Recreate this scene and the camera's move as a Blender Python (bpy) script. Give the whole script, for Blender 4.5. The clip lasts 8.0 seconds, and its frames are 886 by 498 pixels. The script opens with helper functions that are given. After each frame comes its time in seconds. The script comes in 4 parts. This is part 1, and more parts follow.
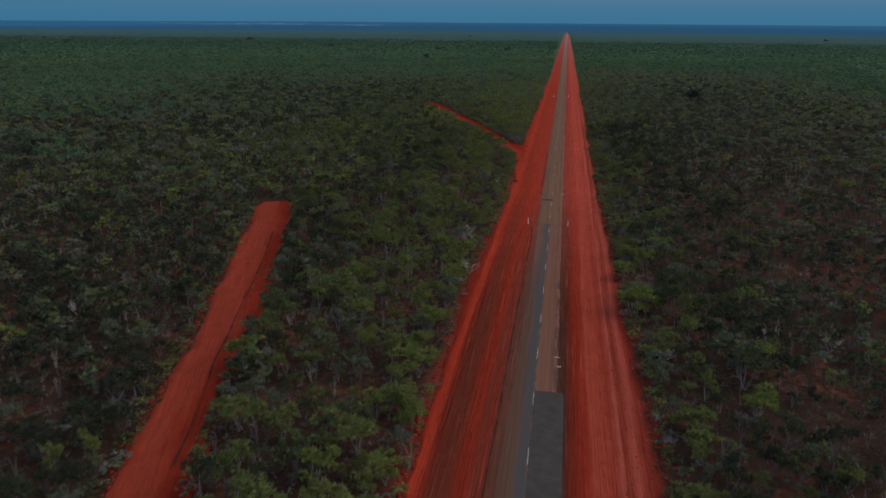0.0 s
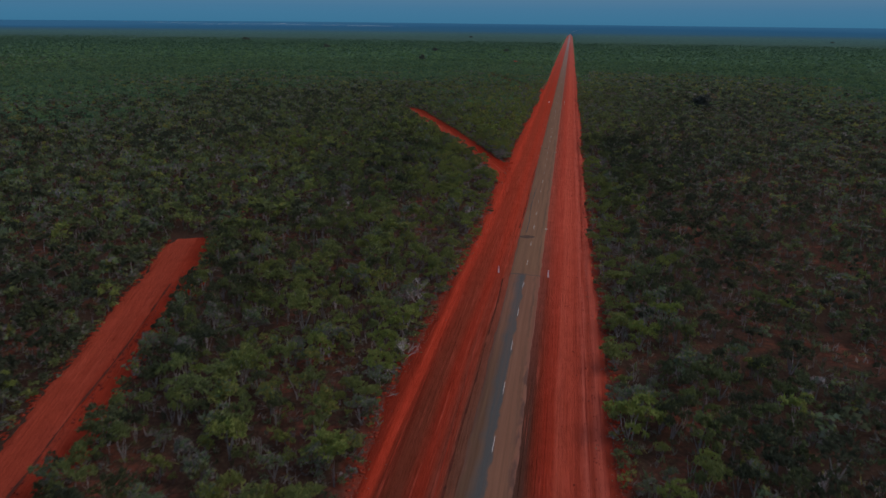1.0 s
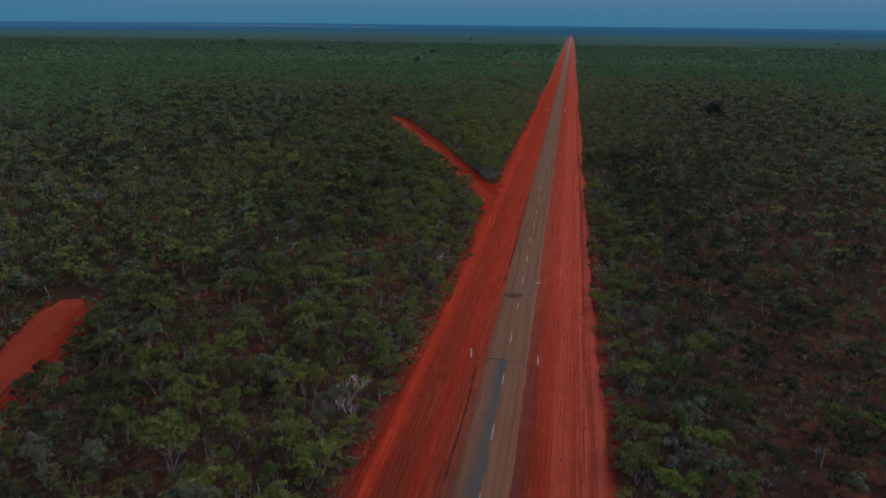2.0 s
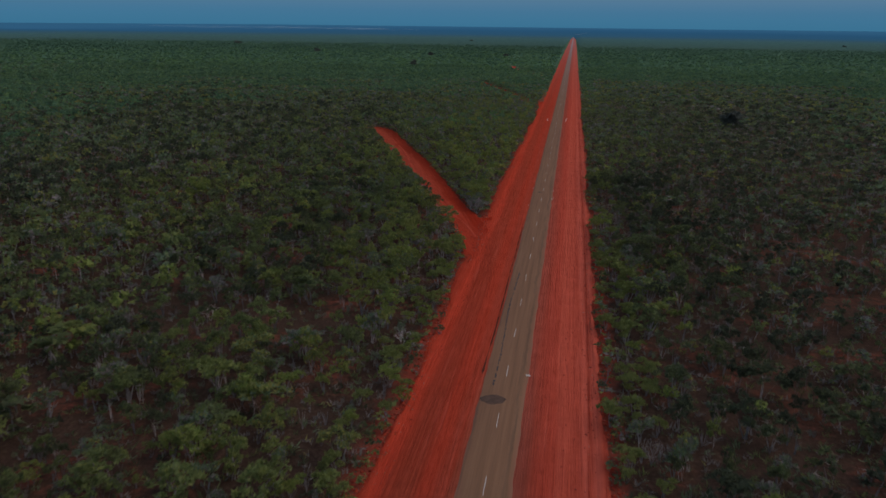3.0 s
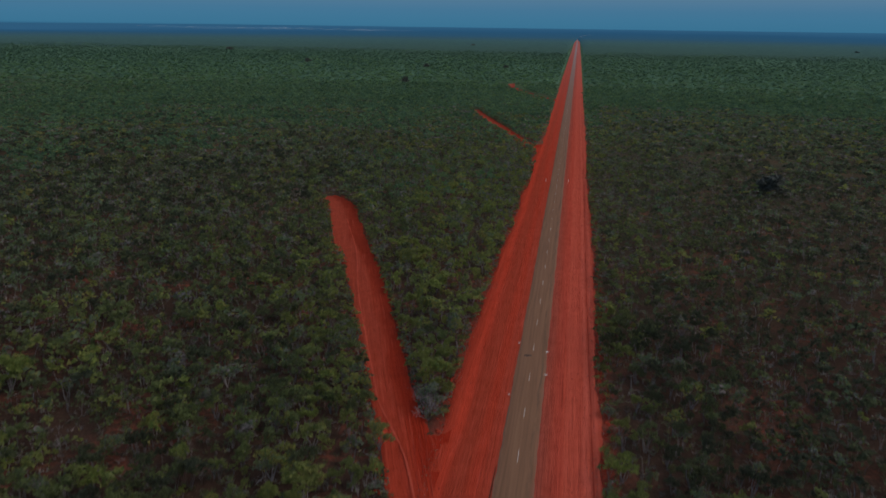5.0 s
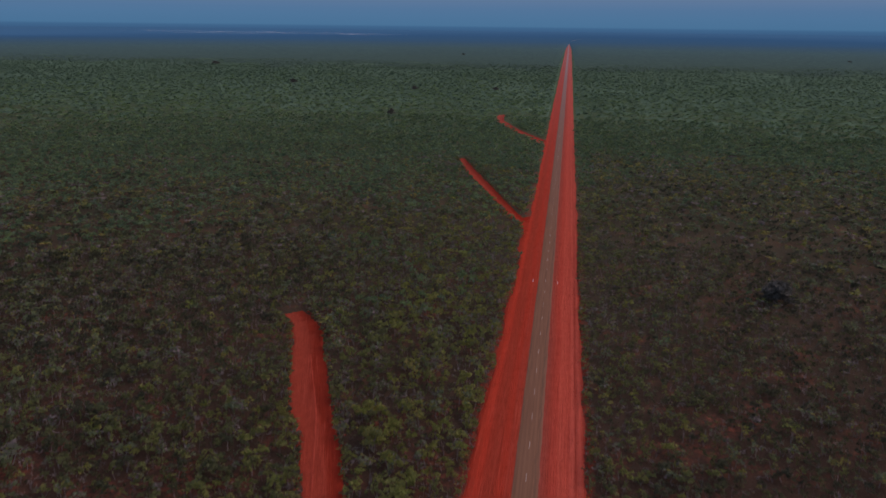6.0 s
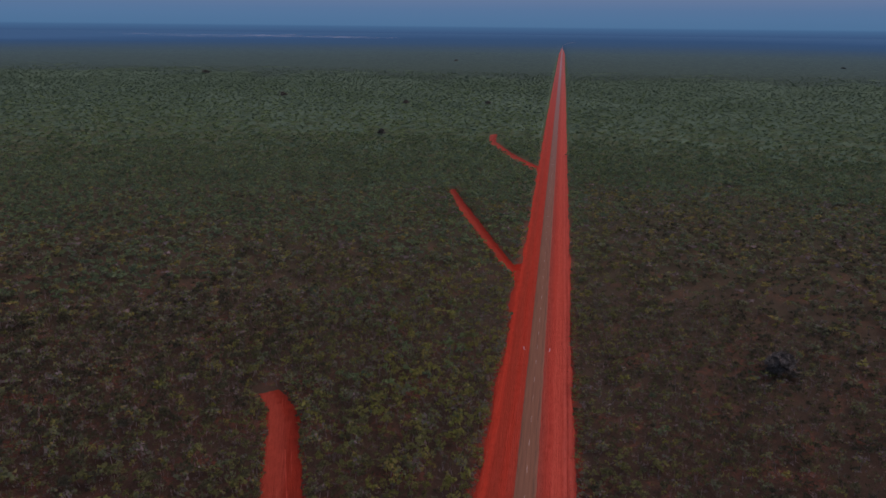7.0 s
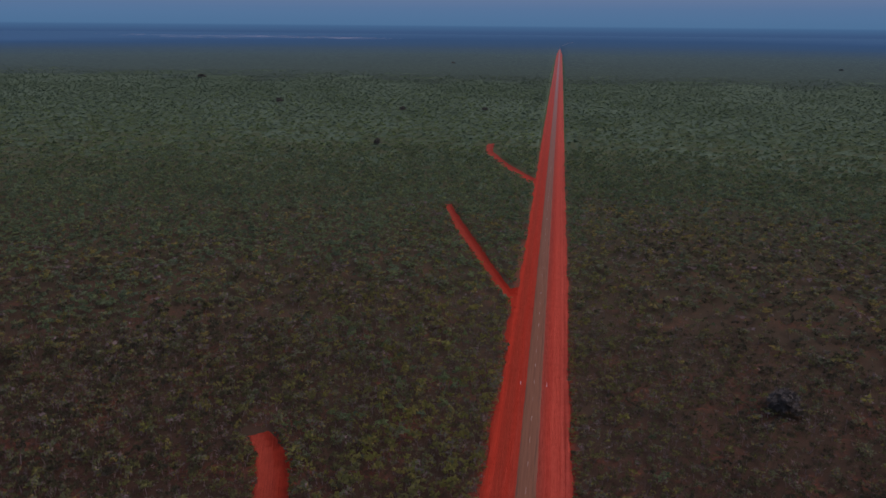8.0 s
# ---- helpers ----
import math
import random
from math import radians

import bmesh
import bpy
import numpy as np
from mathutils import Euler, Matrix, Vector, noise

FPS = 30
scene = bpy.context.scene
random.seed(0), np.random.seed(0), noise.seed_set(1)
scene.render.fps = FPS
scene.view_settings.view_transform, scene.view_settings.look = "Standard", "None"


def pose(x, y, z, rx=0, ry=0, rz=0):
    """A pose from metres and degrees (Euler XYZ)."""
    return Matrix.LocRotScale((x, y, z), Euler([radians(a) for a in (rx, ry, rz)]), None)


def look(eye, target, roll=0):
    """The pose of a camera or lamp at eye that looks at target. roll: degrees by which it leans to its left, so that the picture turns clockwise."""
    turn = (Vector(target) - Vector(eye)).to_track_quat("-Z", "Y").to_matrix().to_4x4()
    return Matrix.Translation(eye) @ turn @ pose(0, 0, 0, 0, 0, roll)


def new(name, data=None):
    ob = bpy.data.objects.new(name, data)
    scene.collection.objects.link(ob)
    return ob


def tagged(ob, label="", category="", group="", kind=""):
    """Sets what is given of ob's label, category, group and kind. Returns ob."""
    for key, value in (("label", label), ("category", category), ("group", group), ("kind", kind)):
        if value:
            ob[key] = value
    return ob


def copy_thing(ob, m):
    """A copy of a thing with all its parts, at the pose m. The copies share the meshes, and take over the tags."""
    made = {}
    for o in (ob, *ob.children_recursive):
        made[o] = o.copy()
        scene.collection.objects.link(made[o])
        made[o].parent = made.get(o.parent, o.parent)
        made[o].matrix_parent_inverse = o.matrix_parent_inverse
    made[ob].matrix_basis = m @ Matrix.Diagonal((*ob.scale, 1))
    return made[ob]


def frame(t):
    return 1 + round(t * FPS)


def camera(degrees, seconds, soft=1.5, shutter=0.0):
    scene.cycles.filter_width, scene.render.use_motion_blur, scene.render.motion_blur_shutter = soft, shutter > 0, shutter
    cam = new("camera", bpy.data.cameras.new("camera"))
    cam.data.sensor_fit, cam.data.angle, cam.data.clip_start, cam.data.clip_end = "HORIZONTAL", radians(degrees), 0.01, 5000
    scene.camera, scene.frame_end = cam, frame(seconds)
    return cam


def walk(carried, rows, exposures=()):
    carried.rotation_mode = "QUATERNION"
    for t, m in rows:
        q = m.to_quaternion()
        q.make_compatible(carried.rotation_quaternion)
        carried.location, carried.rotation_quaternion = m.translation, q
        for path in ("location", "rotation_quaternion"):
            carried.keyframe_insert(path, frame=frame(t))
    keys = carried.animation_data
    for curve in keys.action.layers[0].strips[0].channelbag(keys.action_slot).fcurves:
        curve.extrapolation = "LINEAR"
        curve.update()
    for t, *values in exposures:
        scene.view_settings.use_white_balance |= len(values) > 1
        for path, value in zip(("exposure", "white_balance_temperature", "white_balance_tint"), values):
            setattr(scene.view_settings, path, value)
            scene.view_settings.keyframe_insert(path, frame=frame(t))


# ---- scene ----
cam = camera(59.3, 8.0, 1.54, 0.2)
PATH = [
    (0, (1.487, -58.55, 35.068), (1.199, -56.651, 34.513), 0.5),
    (0.5, (3.623, -42.756, 34.999), (3.331, -40.858, 34.441), 0.6),
    (1, (4.641, -26.986, 34.538), (4.346, -25.087, 33.985), 0.7),
    (1.5, (4.989, -11.285, 34.158), (4.692, -9.386, 33.607), 0.7),
    (3, (5.007, 33.1, 34.525), (4.703, 35.0, 33.979), 0.7),
    (3.5, (4.833, 48.082, 34.668), (4.524, 49.981, 34.12), 0.7),
    (4, (4.542, 62.679, 35.257), (4.232, 64.577, 34.71), 0.8),
    (4.5, (4.396, 77.51, 39.794), (4.085, 79.408, 39.245), 0.7),
    (5, (4.069, 92.276, 47.843), (3.757, 94.174, 47.294), 0.8),
    (5.3, (3.873, 100.381, 55.146), (3.566, 102.28, 54.597), 0.76),
    (5.6, (3.663, 109.061, 62.968), (3.361, 110.96, 62.417), 0.72),
    (5.9, (3.452, 117.778, 70.822), (3.156, 119.678, 70.271), 0.67),
    (6.2, (3.247, 126.214, 78.424), (2.957, 128.115, 77.873), 0.63),
    (6.5, (3.094, 132.551, 84.134), (2.808, 134.452, 83.582), 0.6),
    (7, (2.975, 137.315, 88.138), (2.696, 139.217, 87.588), 0.6),
    (7.5, (2.78, 141.603, 91.797), (2.505, 143.506, 91.246), 0.6),
    (8, (2.783, 144.829, 95.652), (2.509, 146.732, 95.1), 0.5),
]
EXPOSURES = [(0.0, -0.08, 6350, 10), (5.2, -0.05, 6370, 7), (6.3, 0.01, 7000, 43), (8.0, -0.03, 7060, 46)]
walk(cam, [(t, look(eye, target, roll)) for t, eye, target, roll in PATH], EXPOSURES)

U = 0.9   # metres in one unit of the plan below

# ---- light: a dull evening sky with a weak veiled sun to the right ----
SUN_AZ, SUN_EL = radians(92), radians(48)   # azimuth from +y towards +x
world = bpy.data.worlds.new("sky")
scene.world = world
world.use_nodes = True
wn, wl = world.node_tree.nodes, world.node_tree.links
wn.clear()
w_out = wn.new("ShaderNodeOutputWorld")
w_bg = wn.new("ShaderNodeBackground")
w_bg.inputs["Strength"].default_value = 0.1
w_sky = wn.new("ShaderNodeTexSky")
w_sky.sky_type, w_sky.sun_disc = "NISHITA", False
w_sky.sun_elevation, w_sky.sun_rotation = SUN_EL, SUN_AZ
w_sky.air_density, w_sky.dust_density = 1.0, 2.0
w_co = wn.new("ShaderNodeTexCoord")
w_sep = wn.new("ShaderNodeSeparateXYZ")
w_up = wn.new("ShaderNodeMapRange")     # thick grey-blue air near the horizon
w_up.inputs["From Min"].default_value, w_up.inputs["From Max"].default_value = 0.02, 0.30
w_up.inputs["To Min"].default_value, w_up.inputs["To Max"].default_value = 1.0, 0.35
w_ramp = wn.new("ShaderNodeValToRGB")
w_pos = wn.new("ShaderNodeMapRange")
w_pos.inputs["From Min"].default_value, w_pos.inputs["From Max"].default_value = -0.05, 0.05
e = w_ramp.color_ramp.elements
HAZE = [(0.0, (0.30, 0.60, 1.05)), (0.28, (0.26, 0.88, 1.68)), (0.42, (0.28, 0.98, 1.92)), (0.485, (0.36, 1.36, 2.48)),
        (0.506, (0.48, 1.74, 2.96)), (0.62, (0.56, 1.82, 3.08)), (1.0, (0.95, 1.90, 3.12))]
while len(e) < len(HAZE):
    e.new(0.5)
for k, (p, c) in enumerate(HAZE):
    e[k].position, e[k].color = p, (*c, 1)
w_gain = wn.new("ShaderNodeMix")        # thin cloud brightens the upper sky
w_gain.data_type, w_gain.blend_type = "RGBA", "MULTIPLY"
w_gain.inputs["Factor"].default_value = 1.0
w_gain.inputs["B"].default_value = (2.1, 1.98, 1.95, 1)
wl.new(w_sky.outputs["Color"], w_gain.inputs["A"])
w_mix = wn.new("ShaderNodeMix")
w_mix.data_type = "RGBA"
wl.new(w_co.outputs["Generated"], w_sep.inputs[0])
wl.new(w_sep.outputs["Z"], w_up.inputs["Value"])
wl.new(w_sep.outputs["Z"], w_pos.inputs["Value"])
wl.new(w_pos.outputs["Result"], w_ramp.inputs["Fac"])
wl.new(w_up.outputs["Result"], w_mix.inputs["Factor"])
wl.new(w_gain.outputs["Result"], w_mix.inputs["A"])
wl.new(w_ramp.outputs["Color"], w_mix.inputs["B"])
wl.new(w_mix.outputs["Result"], w_bg.inputs["Color"])
wl.new(w_bg.outputs["Background"], w_out.inputs["Surface"])

sun = new("sun", bpy.data.lights.new("sun", "SUN"))
sun.data.energy, sun.data.angle, sun.data.color = 0.64, radians(60), (1.0, 0.86, 0.70)
sun.matrix_world = look((0, 0, 60), (-math.sin(SUN_AZ) * math.cos(SUN_EL) * 50, -math.cos(SUN_AZ) * math.cos(SUN_EL) * 50, 60 - math.sin(SUN_EL) * 50))


# ---- materials ----
class Mat:
    """A node material with brief calls for the nodes used here."""

    def __init__(self, name, rough=0.9, spec=0.2):
        self.m = bpy.data.materials.new(name)
        self.m.use_nodes = True
        self.n, self.l = self.m.node_tree.nodes, self.m.node_tree.links
        self.b = self.n["Principled BSDF"]
        self.b.inputs["Roughness"].default_value = rough
        self.b.inputs["Specular IOR Level"].default_value = spec
        unit = self.n.new("ShaderNodeMapping")
        unit.inputs["Scale"].default_value = (1 / U, 1 / U, 1 / U)
        self.l.new(self.n.new("ShaderNodeTexCoord").outputs["Object"], unit.inputs["Vector"])
        self.co = unit.outputs["Vector"]

    def stretch(self, sx, sy, sz=1.0, turn=0.0):
        k = self.n.new("ShaderNodeMapping")
        k.vector_type = "TEXTURE"
        sx, sy, sz = 1 / sx, 1 / sy, 1 / sz
        k.inputs["Rotation"].default_value = (0, 0, radians(turn))
        k.inputs["Scale"].default_value = (sx, sy, sz)
        self.l.new(self.co, k.inputs["Vector"])
        return k.outputs["Vector"]

    def noise(self, scale, detail=4.0, rough=0.55, vec=None, lo=0.0, hi=1.0):
        k = self.n.new("ShaderNodeTexNoise")
        k.inputs["Scale"].default_value, k.inputs["Detail"].default_value, k.inputs["Roughness"].default_value = scale, detail, rough
        self.l.new(vec or self.co, k.inputs["Vector"])
        if (lo, hi) == (0.0, 1.0):
            return k.outputs["Fac"]
        r = self.n.new("ShaderNodeMapRange")
        r.inputs["From Min"].default_value, r.inputs["From Max"].default_value = lo, hi
        self.l.new(k.outputs["Fac"], r.inputs["Value"])
        return r.outputs["Result"]

    def ramp(self, fac, stops):
        k = self.n.new("ShaderNodeValToRGB")
        el = k.color_ramp.elements
        while len(el) < len(stops):
            el.new(0.5)
        for i, (p, c) in enumerate(stops):
            el[i].position, el[i].color = p, (*c, 1)
        self.l.new(fac, k.inputs["Fac"])
        return k.outputs["Color"]

    def mix(self, fac, a, b, blend="MIX"):
        k = self.n.new("ShaderNodeMix")
        k.data_type, k.blend_type = "RGBA", blend
        for sock, v in (("Factor", fac), ("A", a), ("B", b)):
            if isinstance(v, (int, float)):
                k.inputs[sock].default_value = v
            elif isinstance(v, tuple):
                k.inputs[sock].default_value = (*v, 1)
            else:
                self.l.new(v, k.inputs[sock])
        return k.outputs["Result"]

    def math(self, op, a, b=0.0, c=None):
        k = self.n.new("ShaderNodeMath")
        k.operation = op
        for i, v in enumerate((a, b) if c is None else (a, b, c)):
            if isinstance(v, (int, float)):
                k.inputs[i].default_value = v
            else:
                self.l.new(v, k.inputs[i])
        return k.outputs[0]

    def span(self, v, a, b, c=0.0, d=1.0):
        r = self.n.new("ShaderNodeMapRange")
        for s, x in (("From Min", a), ("From Max", b), ("To Min", c), ("To Max", d)):
            r.inputs[s].default_value = x
        self.l.new(v, r.inputs["Value"])
        return r.outputs["Result"]

    def axis(self, name):
        k = self.n.new("ShaderNodeSeparateXYZ")
        self.l.new(self.co, k.inputs[0])
        return k.outputs[name]

    def attr(self, name):
        k = self.n.new("ShaderNodeAttribute")
        k.attribute_name = name
        return k.outputs["Fac"]

    def out(self, colour, height=None, strength=0.5, dist=0.05):
        if isinstance(colour, tuple):
            self.b.inputs["Base Color"].default_value = (*colour, 1)
        else:
            self.l.new(colour, self.b.inputs["Base Color"])
        if height is not None:
            k = self.n.new("ShaderNodeBump")
            k.inputs["Strength"].default_value, k.inputs["Distance"].default_value = strength, dist
            self.l.new(height, k.inputs["Height"])
            self.l.new(k.outputs["Normal"], self.b.inputs["Normal"])
        return self.m


def bush_floor():
    """Litter, dry grass and bare red soil under the scrub."""
    k = Mat("bush floor", 1.0, 0.0)
    fine = k.noise(2.2, 6, 0.65)
    litter = k.ramp(fine, [(0.30, (0.030, 0.017, 0.012)), (0.52, (0.054, 0.031, 0.021)), (0.72, (0.090, 0.054, 0.037))])
    soil = k.ramp(k.noise(1.1, 5, 0.6), [(0.3, (0.19, 0.050, 0.028)), (0.7, (0.33, 0.094, 0.054))])
    patch = k.math("MULTIPLY", k.noise(0.07, 6, 0.66, lo=0.50, hi=0.72), k.noise(0.75, 4, 0.65, lo=0.42, hi=0.62))
    col = k.mix(patch, litter, soil)
    grass = k.noise(0.9, 4, 0.7, lo=0.60, hi=0.72)
    col = k.mix(k.math("MULTIPLY", grass, 0.5), col, (0.13, 0.115, 0.055))
    spill = k.math("ADD", k.math("ABSOLUTE", k.axis("X")), k.math("MULTIPLY", k.math("SUBTRACT", k.noise(0.35, 5, 0.65), 0.5), 5.0))   # red soil pushed out from the verges
    col = k.mix(k.math("MULTIPLY", k.span(spill, 13.2, 10.6), k.span(fine, 0.35, 0.6, 0.95, 0.6)), col, (0.27, 0.046, 0.026))
    heath = k.math("MULTIPLY", k.span(k.axis("Y"), 220.0, 620.0), k.span(fine, 0.3, 0.6, 0.45, 0.8))   # low heath closes the gaps farther out
    col = k.mix(heath, col, (0.086, 0.096, 0.054))
    col = k.mix(k.span(k.axis("Y"), 560.0, 1000.0, 0.0, 0.88), col, (0.068, 0.116, 0.054))
    return k.out(col, fine, 0.8, 0.25)


def verge_soil(name, stops, edge=0.35, turn=0.0, shift=None, fresh=None, across=False):
    """Graded red soil; stops colour it by its distance across the road, in metres."""
    k = Mat(name, 1.0, 0.0)
    x = k.axis("X")
    lane = k.noise(1.0, 4, 0.6, k.stretch(0.9, 0.035, 1.0, turn))          # long streaks of the grader and of wheels
    wob = k.noise(1.0, 3, 0.5, k.stretch(0.10, 0.022, 1.0, turn))
    if shift:
        x = k.math("ADD", x, k.span(k.axis("Y"), *shift))
    xx = k.math("ADD", x, k.math("MULTIPLY", k.math("SUBTRACT", wob, 0.5), 1.2))
    xx = k.math("ADD", xx, k.math("MULTIPLY", k.math("SUBTRACT", lane, 0.5), edge * 4))
    lo, hi = stops[0][0], stops[-1][0]
    col = k.ramp(k.span(xx, lo, hi), [((p - lo) / (hi - lo), c) for p, c in stops])
    if fresh:                                     # freshly graded farther along the road
        col = k.mix(k.span(k.axis("Y"), 40.0, 125.0, 0.0, 0.48), col, fresh)
    if across:                                    # deeper red beyond the rut, painting in the shade of the trees
        tree_shade = k.math("ADD", k.attr("tone"), k.math("MULTIPLY", k.math("SUBTRACT", lane, 0.5), 0.5))
        col = k.mix(k.span(tree_shade, 0.50, 0.68), col, (0.80, 0.60, 0.56), "MULTIPLY")
    streak = k.noise(1.0, 6, 0.7, k.stretch(3.6, 0.035, 1.0, turn), lo=0.30, hi=0.70)
    col = k.mix(k.math("MULTIPLY", streak, 0.42), col, (0.58, 0.46, 0.43), "MULTIPLY")
    col = k.mix(k.span(k.axis("Y"), 450.0, 2200.0, 0.0, 0.75), col, (0.42, 0.150, 0.125))   # haze painted in: paler far along the road
    mottle = k.noise(0.6, 6, 0.7, k.stretch(1.0, 0.45), lo=0.35, hi=0.7)
    col = k.mix(k.math("MULTIPLY", mottle, 0.55), col, (0.66, 0.64, 0.60), "MULTIPLY")
    line = k.noise(1.0, 5, 0.65, k.stretch(8.5, 0.055, 1.0, turn), lo=0.56, hi=0.68)
    col = k.mix(k.math("MULTIPLY", line, 0.75), col, (0.45, 0.36, 0.33), "MULTIPLY")
    pale = k.noise(1.0, 4, 0.6, k.stretch(2.4, 0.06, 1.0, turn), lo=0.58, hi=0.72)
    col = k.mix(k.math("MULTIPLY", pale, 0.35), col, (0.57, 0.115, 0.066))
    grit = k.noise(7.0, 4, 0.7)
    col = k.mix(k.span(grit, 0.62, 0.78, 0.0, 0.45), col, (0.10, 0.026, 0.02))
    lump = k.noise(1.0, 6, 0.72, k.stretch(1.5, 0.5, 1.0, turn))          # broken, churned soil
    col = k.mix(k.span(lump, 0.46, 0.30, 0.0, 0.38), col, (0.55, 0.42, 0.38), "MULTIPLY")
    ht = k.math("ADD", k.math("MULTIPLY", streak, 0.8), k.math("MULTIPLY", grit, 0.4))
    ht = k.math("ADD", ht, k.math("MULTIPLY", lump, 2.4))
    return k.out(col, ht, 0.75, 0.14)


BRIGHT, PINK = (0.44, 0.049, 0.023), (0.46, 0.073, 0.039)
M_FLOOR = bush_floor()
M_VERGE_L = verge_soil("red verge soil", [(-12.5, (0.20, 0.030, 0.017)), (-10.7, (0.26, 0.033, 0.017)), (-10.1, (0.48, 0.052, 0.024)), (-9.4, BRIGHT), (-8.9, (0.20, 0.033, 0.018)), (-7.8, (0.17, 0.040, 0.022)), (-6.9, (0.18, 0.042, 0.023)),
                                          (-6.0, (0.29, 0.035, 0.018)), (-5.2, (0.31, 0.038, 0.019)), (-4.6, (0.23, 0.050, 0.029)), (-3.9, (0.27, 0.048, 0.026)), (-3.4, (0.18, 0.066, 0.038)), (-2.4, (0.17, 0.072, 0.044))], 0.25, 0.0, (60.0, 125.0, 0.0, -0.9), (0.62, 0.074, 0.035))
M_VERGE_R = verge_soil("pink red verge soil", [(2.4, (0.105, 0.050, 0.034)), (3.2, (0.11, 0.040, 0.026)), (3.9, (0.20, 0.033, 0.018)), (4.6, (0.31, 0.037, 0.019)), (5.5, (0.37, 0.046, 0.023)), (6.0, (0.48, 0.084, 0.046)), (7.2, PINK), (8.0, (0.37, 0.055, 0.029)), (8.7, (0.54, 0.116, 0.072)), (9.3, (0.33, 0.051, 0.027)), (10.0, (0.54, 0.112, 0.068)), (10.8, (0.34, 0.050, 0.027)), (12.5, (0.23, 0.036, 0.020))], 0.30, 0.0, None, (0.68, 0.118, 0.068))
M_DRAIN = verge_soil("drain soil", [(-80.0, (0.36, 0.064, 0.034)), (-28.0, (0.38, 0.060, 0.031)), (-14.0, (0.42, 0.052, 0.025)), (-9.0, (0.45, 0.050, 0.024))], 0.35, 17.0, across=True)


def seal_mat():
    """Old bitumen seal under tan dust; bluer and barer in the inner wheel path of the older half."""
    k = Mat("dusty bitumen seal", 0.95, 0.06)
    x, y = k.axis("X"), k.axis("Y")
    grain = k.noise(9.0, 4, 0.7)
    streak = k.noise(1.0, 5, 0.6, k.stretch(2.4, 0.05), lo=0.3, hi=0.7)
    dust = k.ramp(streak, [(0.0, (0.156, 0.076, 0.040)), (1.0, (0.234, 0.120, 0.064))])
    red_dust = k.ramp(streak, [(0.0, (0.165, 0.072, 0.040)), (1.0, (0.240, 0.110, 0.064))])
    dust = k.mix(k.span(y, 90.0, 88.6), dust, red_dust)
    dust = k.mix(k.span(grain, 0.4, 0.7, 0.0, 0.35), dust, (0.12, 0.074, 0.046))
    wob = k.math("MULTIPLY", k.math("SUBTRACT", k.noise(0.25, 3), 0.5), 1.1)
    xw = k.math("ADD", x, wob)
    old = k.mix(k.span(grain, 0.3, 0.7), (0.062, 0.064, 0.060), (0.090, 0.090, 0.082))
    worn = k.math("MULTIPLY", k.span(xw, 0.15, -0.25), k.span(y, 80.0, 50.0))
    dust = k.mix(k.math("MULTIPLY", worn, 0.85), dust, k.ramp(streak, [(0.0, (0.084, 0.045, 0.025)), (1.0, (0.140, 0.075, 0.042))]))
    bare = k.math("MULTIPLY", k.span(xw, -1.55, -0.75), k.span(xw, 0.15, -0.05))
    bare = k.math("MULTIPLY", bare, k.span(y, 90.0, 88.6))
    bare = k.math("MULTIPLY", bare, k.span(streak, 0.0, 0.8, 1.0, 0.7))
    col = k.mix(bare, dust, old)
    edge = k.span(k.math("ABSOLUTE", xw), 2.0, 2.8)
    col = k.mix(k.math("MULTIPLY", edge, 0.55), col, (0.26, 0.085, 0.06))
    # distant stretch lightened in colour to stand for air haze
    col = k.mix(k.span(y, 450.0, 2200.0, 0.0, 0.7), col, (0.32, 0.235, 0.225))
    path = k.math("MAXIMUM", k.span(k.math("ABSOLUTE", k.math("SUBTRACT", xw, 1.75)), 0.35, 0.05), k.span(k.math("ABSOLUTE", k.math("ADD", xw, 2.35)), 0.35, 0.1))
    path = k.math("MULTIPLY", path, k.noise(1.0, 5, 0.65, k.stretch(1.8, 0.06), lo=0.36, hi=0.62))
    col = k.mix(k.math("MULTIPLY", path, 0.55), col, (0.085, 0.050, 0.034))
    mud = k.math("MULTIPLY", k.span(k.math("ABSOLUTE", k.math("SUBTRACT", xw, 2.25)), 0.45, 0.1), k.span(y, 62.0, 50.0))
    mud = k.math("MULTIPLY", mud, k.noise(1.0, 4, 0.6, k.stretch(1.5, 0.25), lo=0.42, hi=0.58))
    col = k.mix(k.math("MULTIPLY", mud, 0.7), col, (0.07, 0.042, 0.034))
    return k.out(col, grain, 0.4, 0.02)


def plain(name, a, b, scale=4.0, rough=0.85, spec=0.2, bump=0.02):
    k = Mat(name, rough, spec)
    f = k.noise(scale, 5, 0.65)
    return k.out(k.ramp(f, [(0.3, a), (0.7, b)]), f, 0.5, bump)


M_SEAL = seal_mat()
M_PATCH = plain("newer bitumen patch", (0.058, 0.049, 0.040), (0.082, 0.070, 0.057), 0.8, 0.95, 0.05)
M_REPAIR = plain("dark tar repair", (0.064, 0.038, 0.027), (0.110, 0.066, 0.046), 2.0, 0.95, 0.05)
M_CRACK = plain("crack filler", (0.030, 0.024, 0.022), (0.055, 0.042, 0.038), 3.0)
M_PAINT = plain("worn white road paint", (0.30, 0.255, 0.21), (0.58, 0.53, 0.47), 3.0, 0.7)
M_POST = plain("white post", (0.82, 0.80, 0.78), (0.90, 0.89, 0.88), 3.0, 0.5)
M_REFLECT = plain("red reflector", (0.45, 0.02, 0.02), (0.55, 0.03, 0.03), 8.0, 0.3, 0.5)
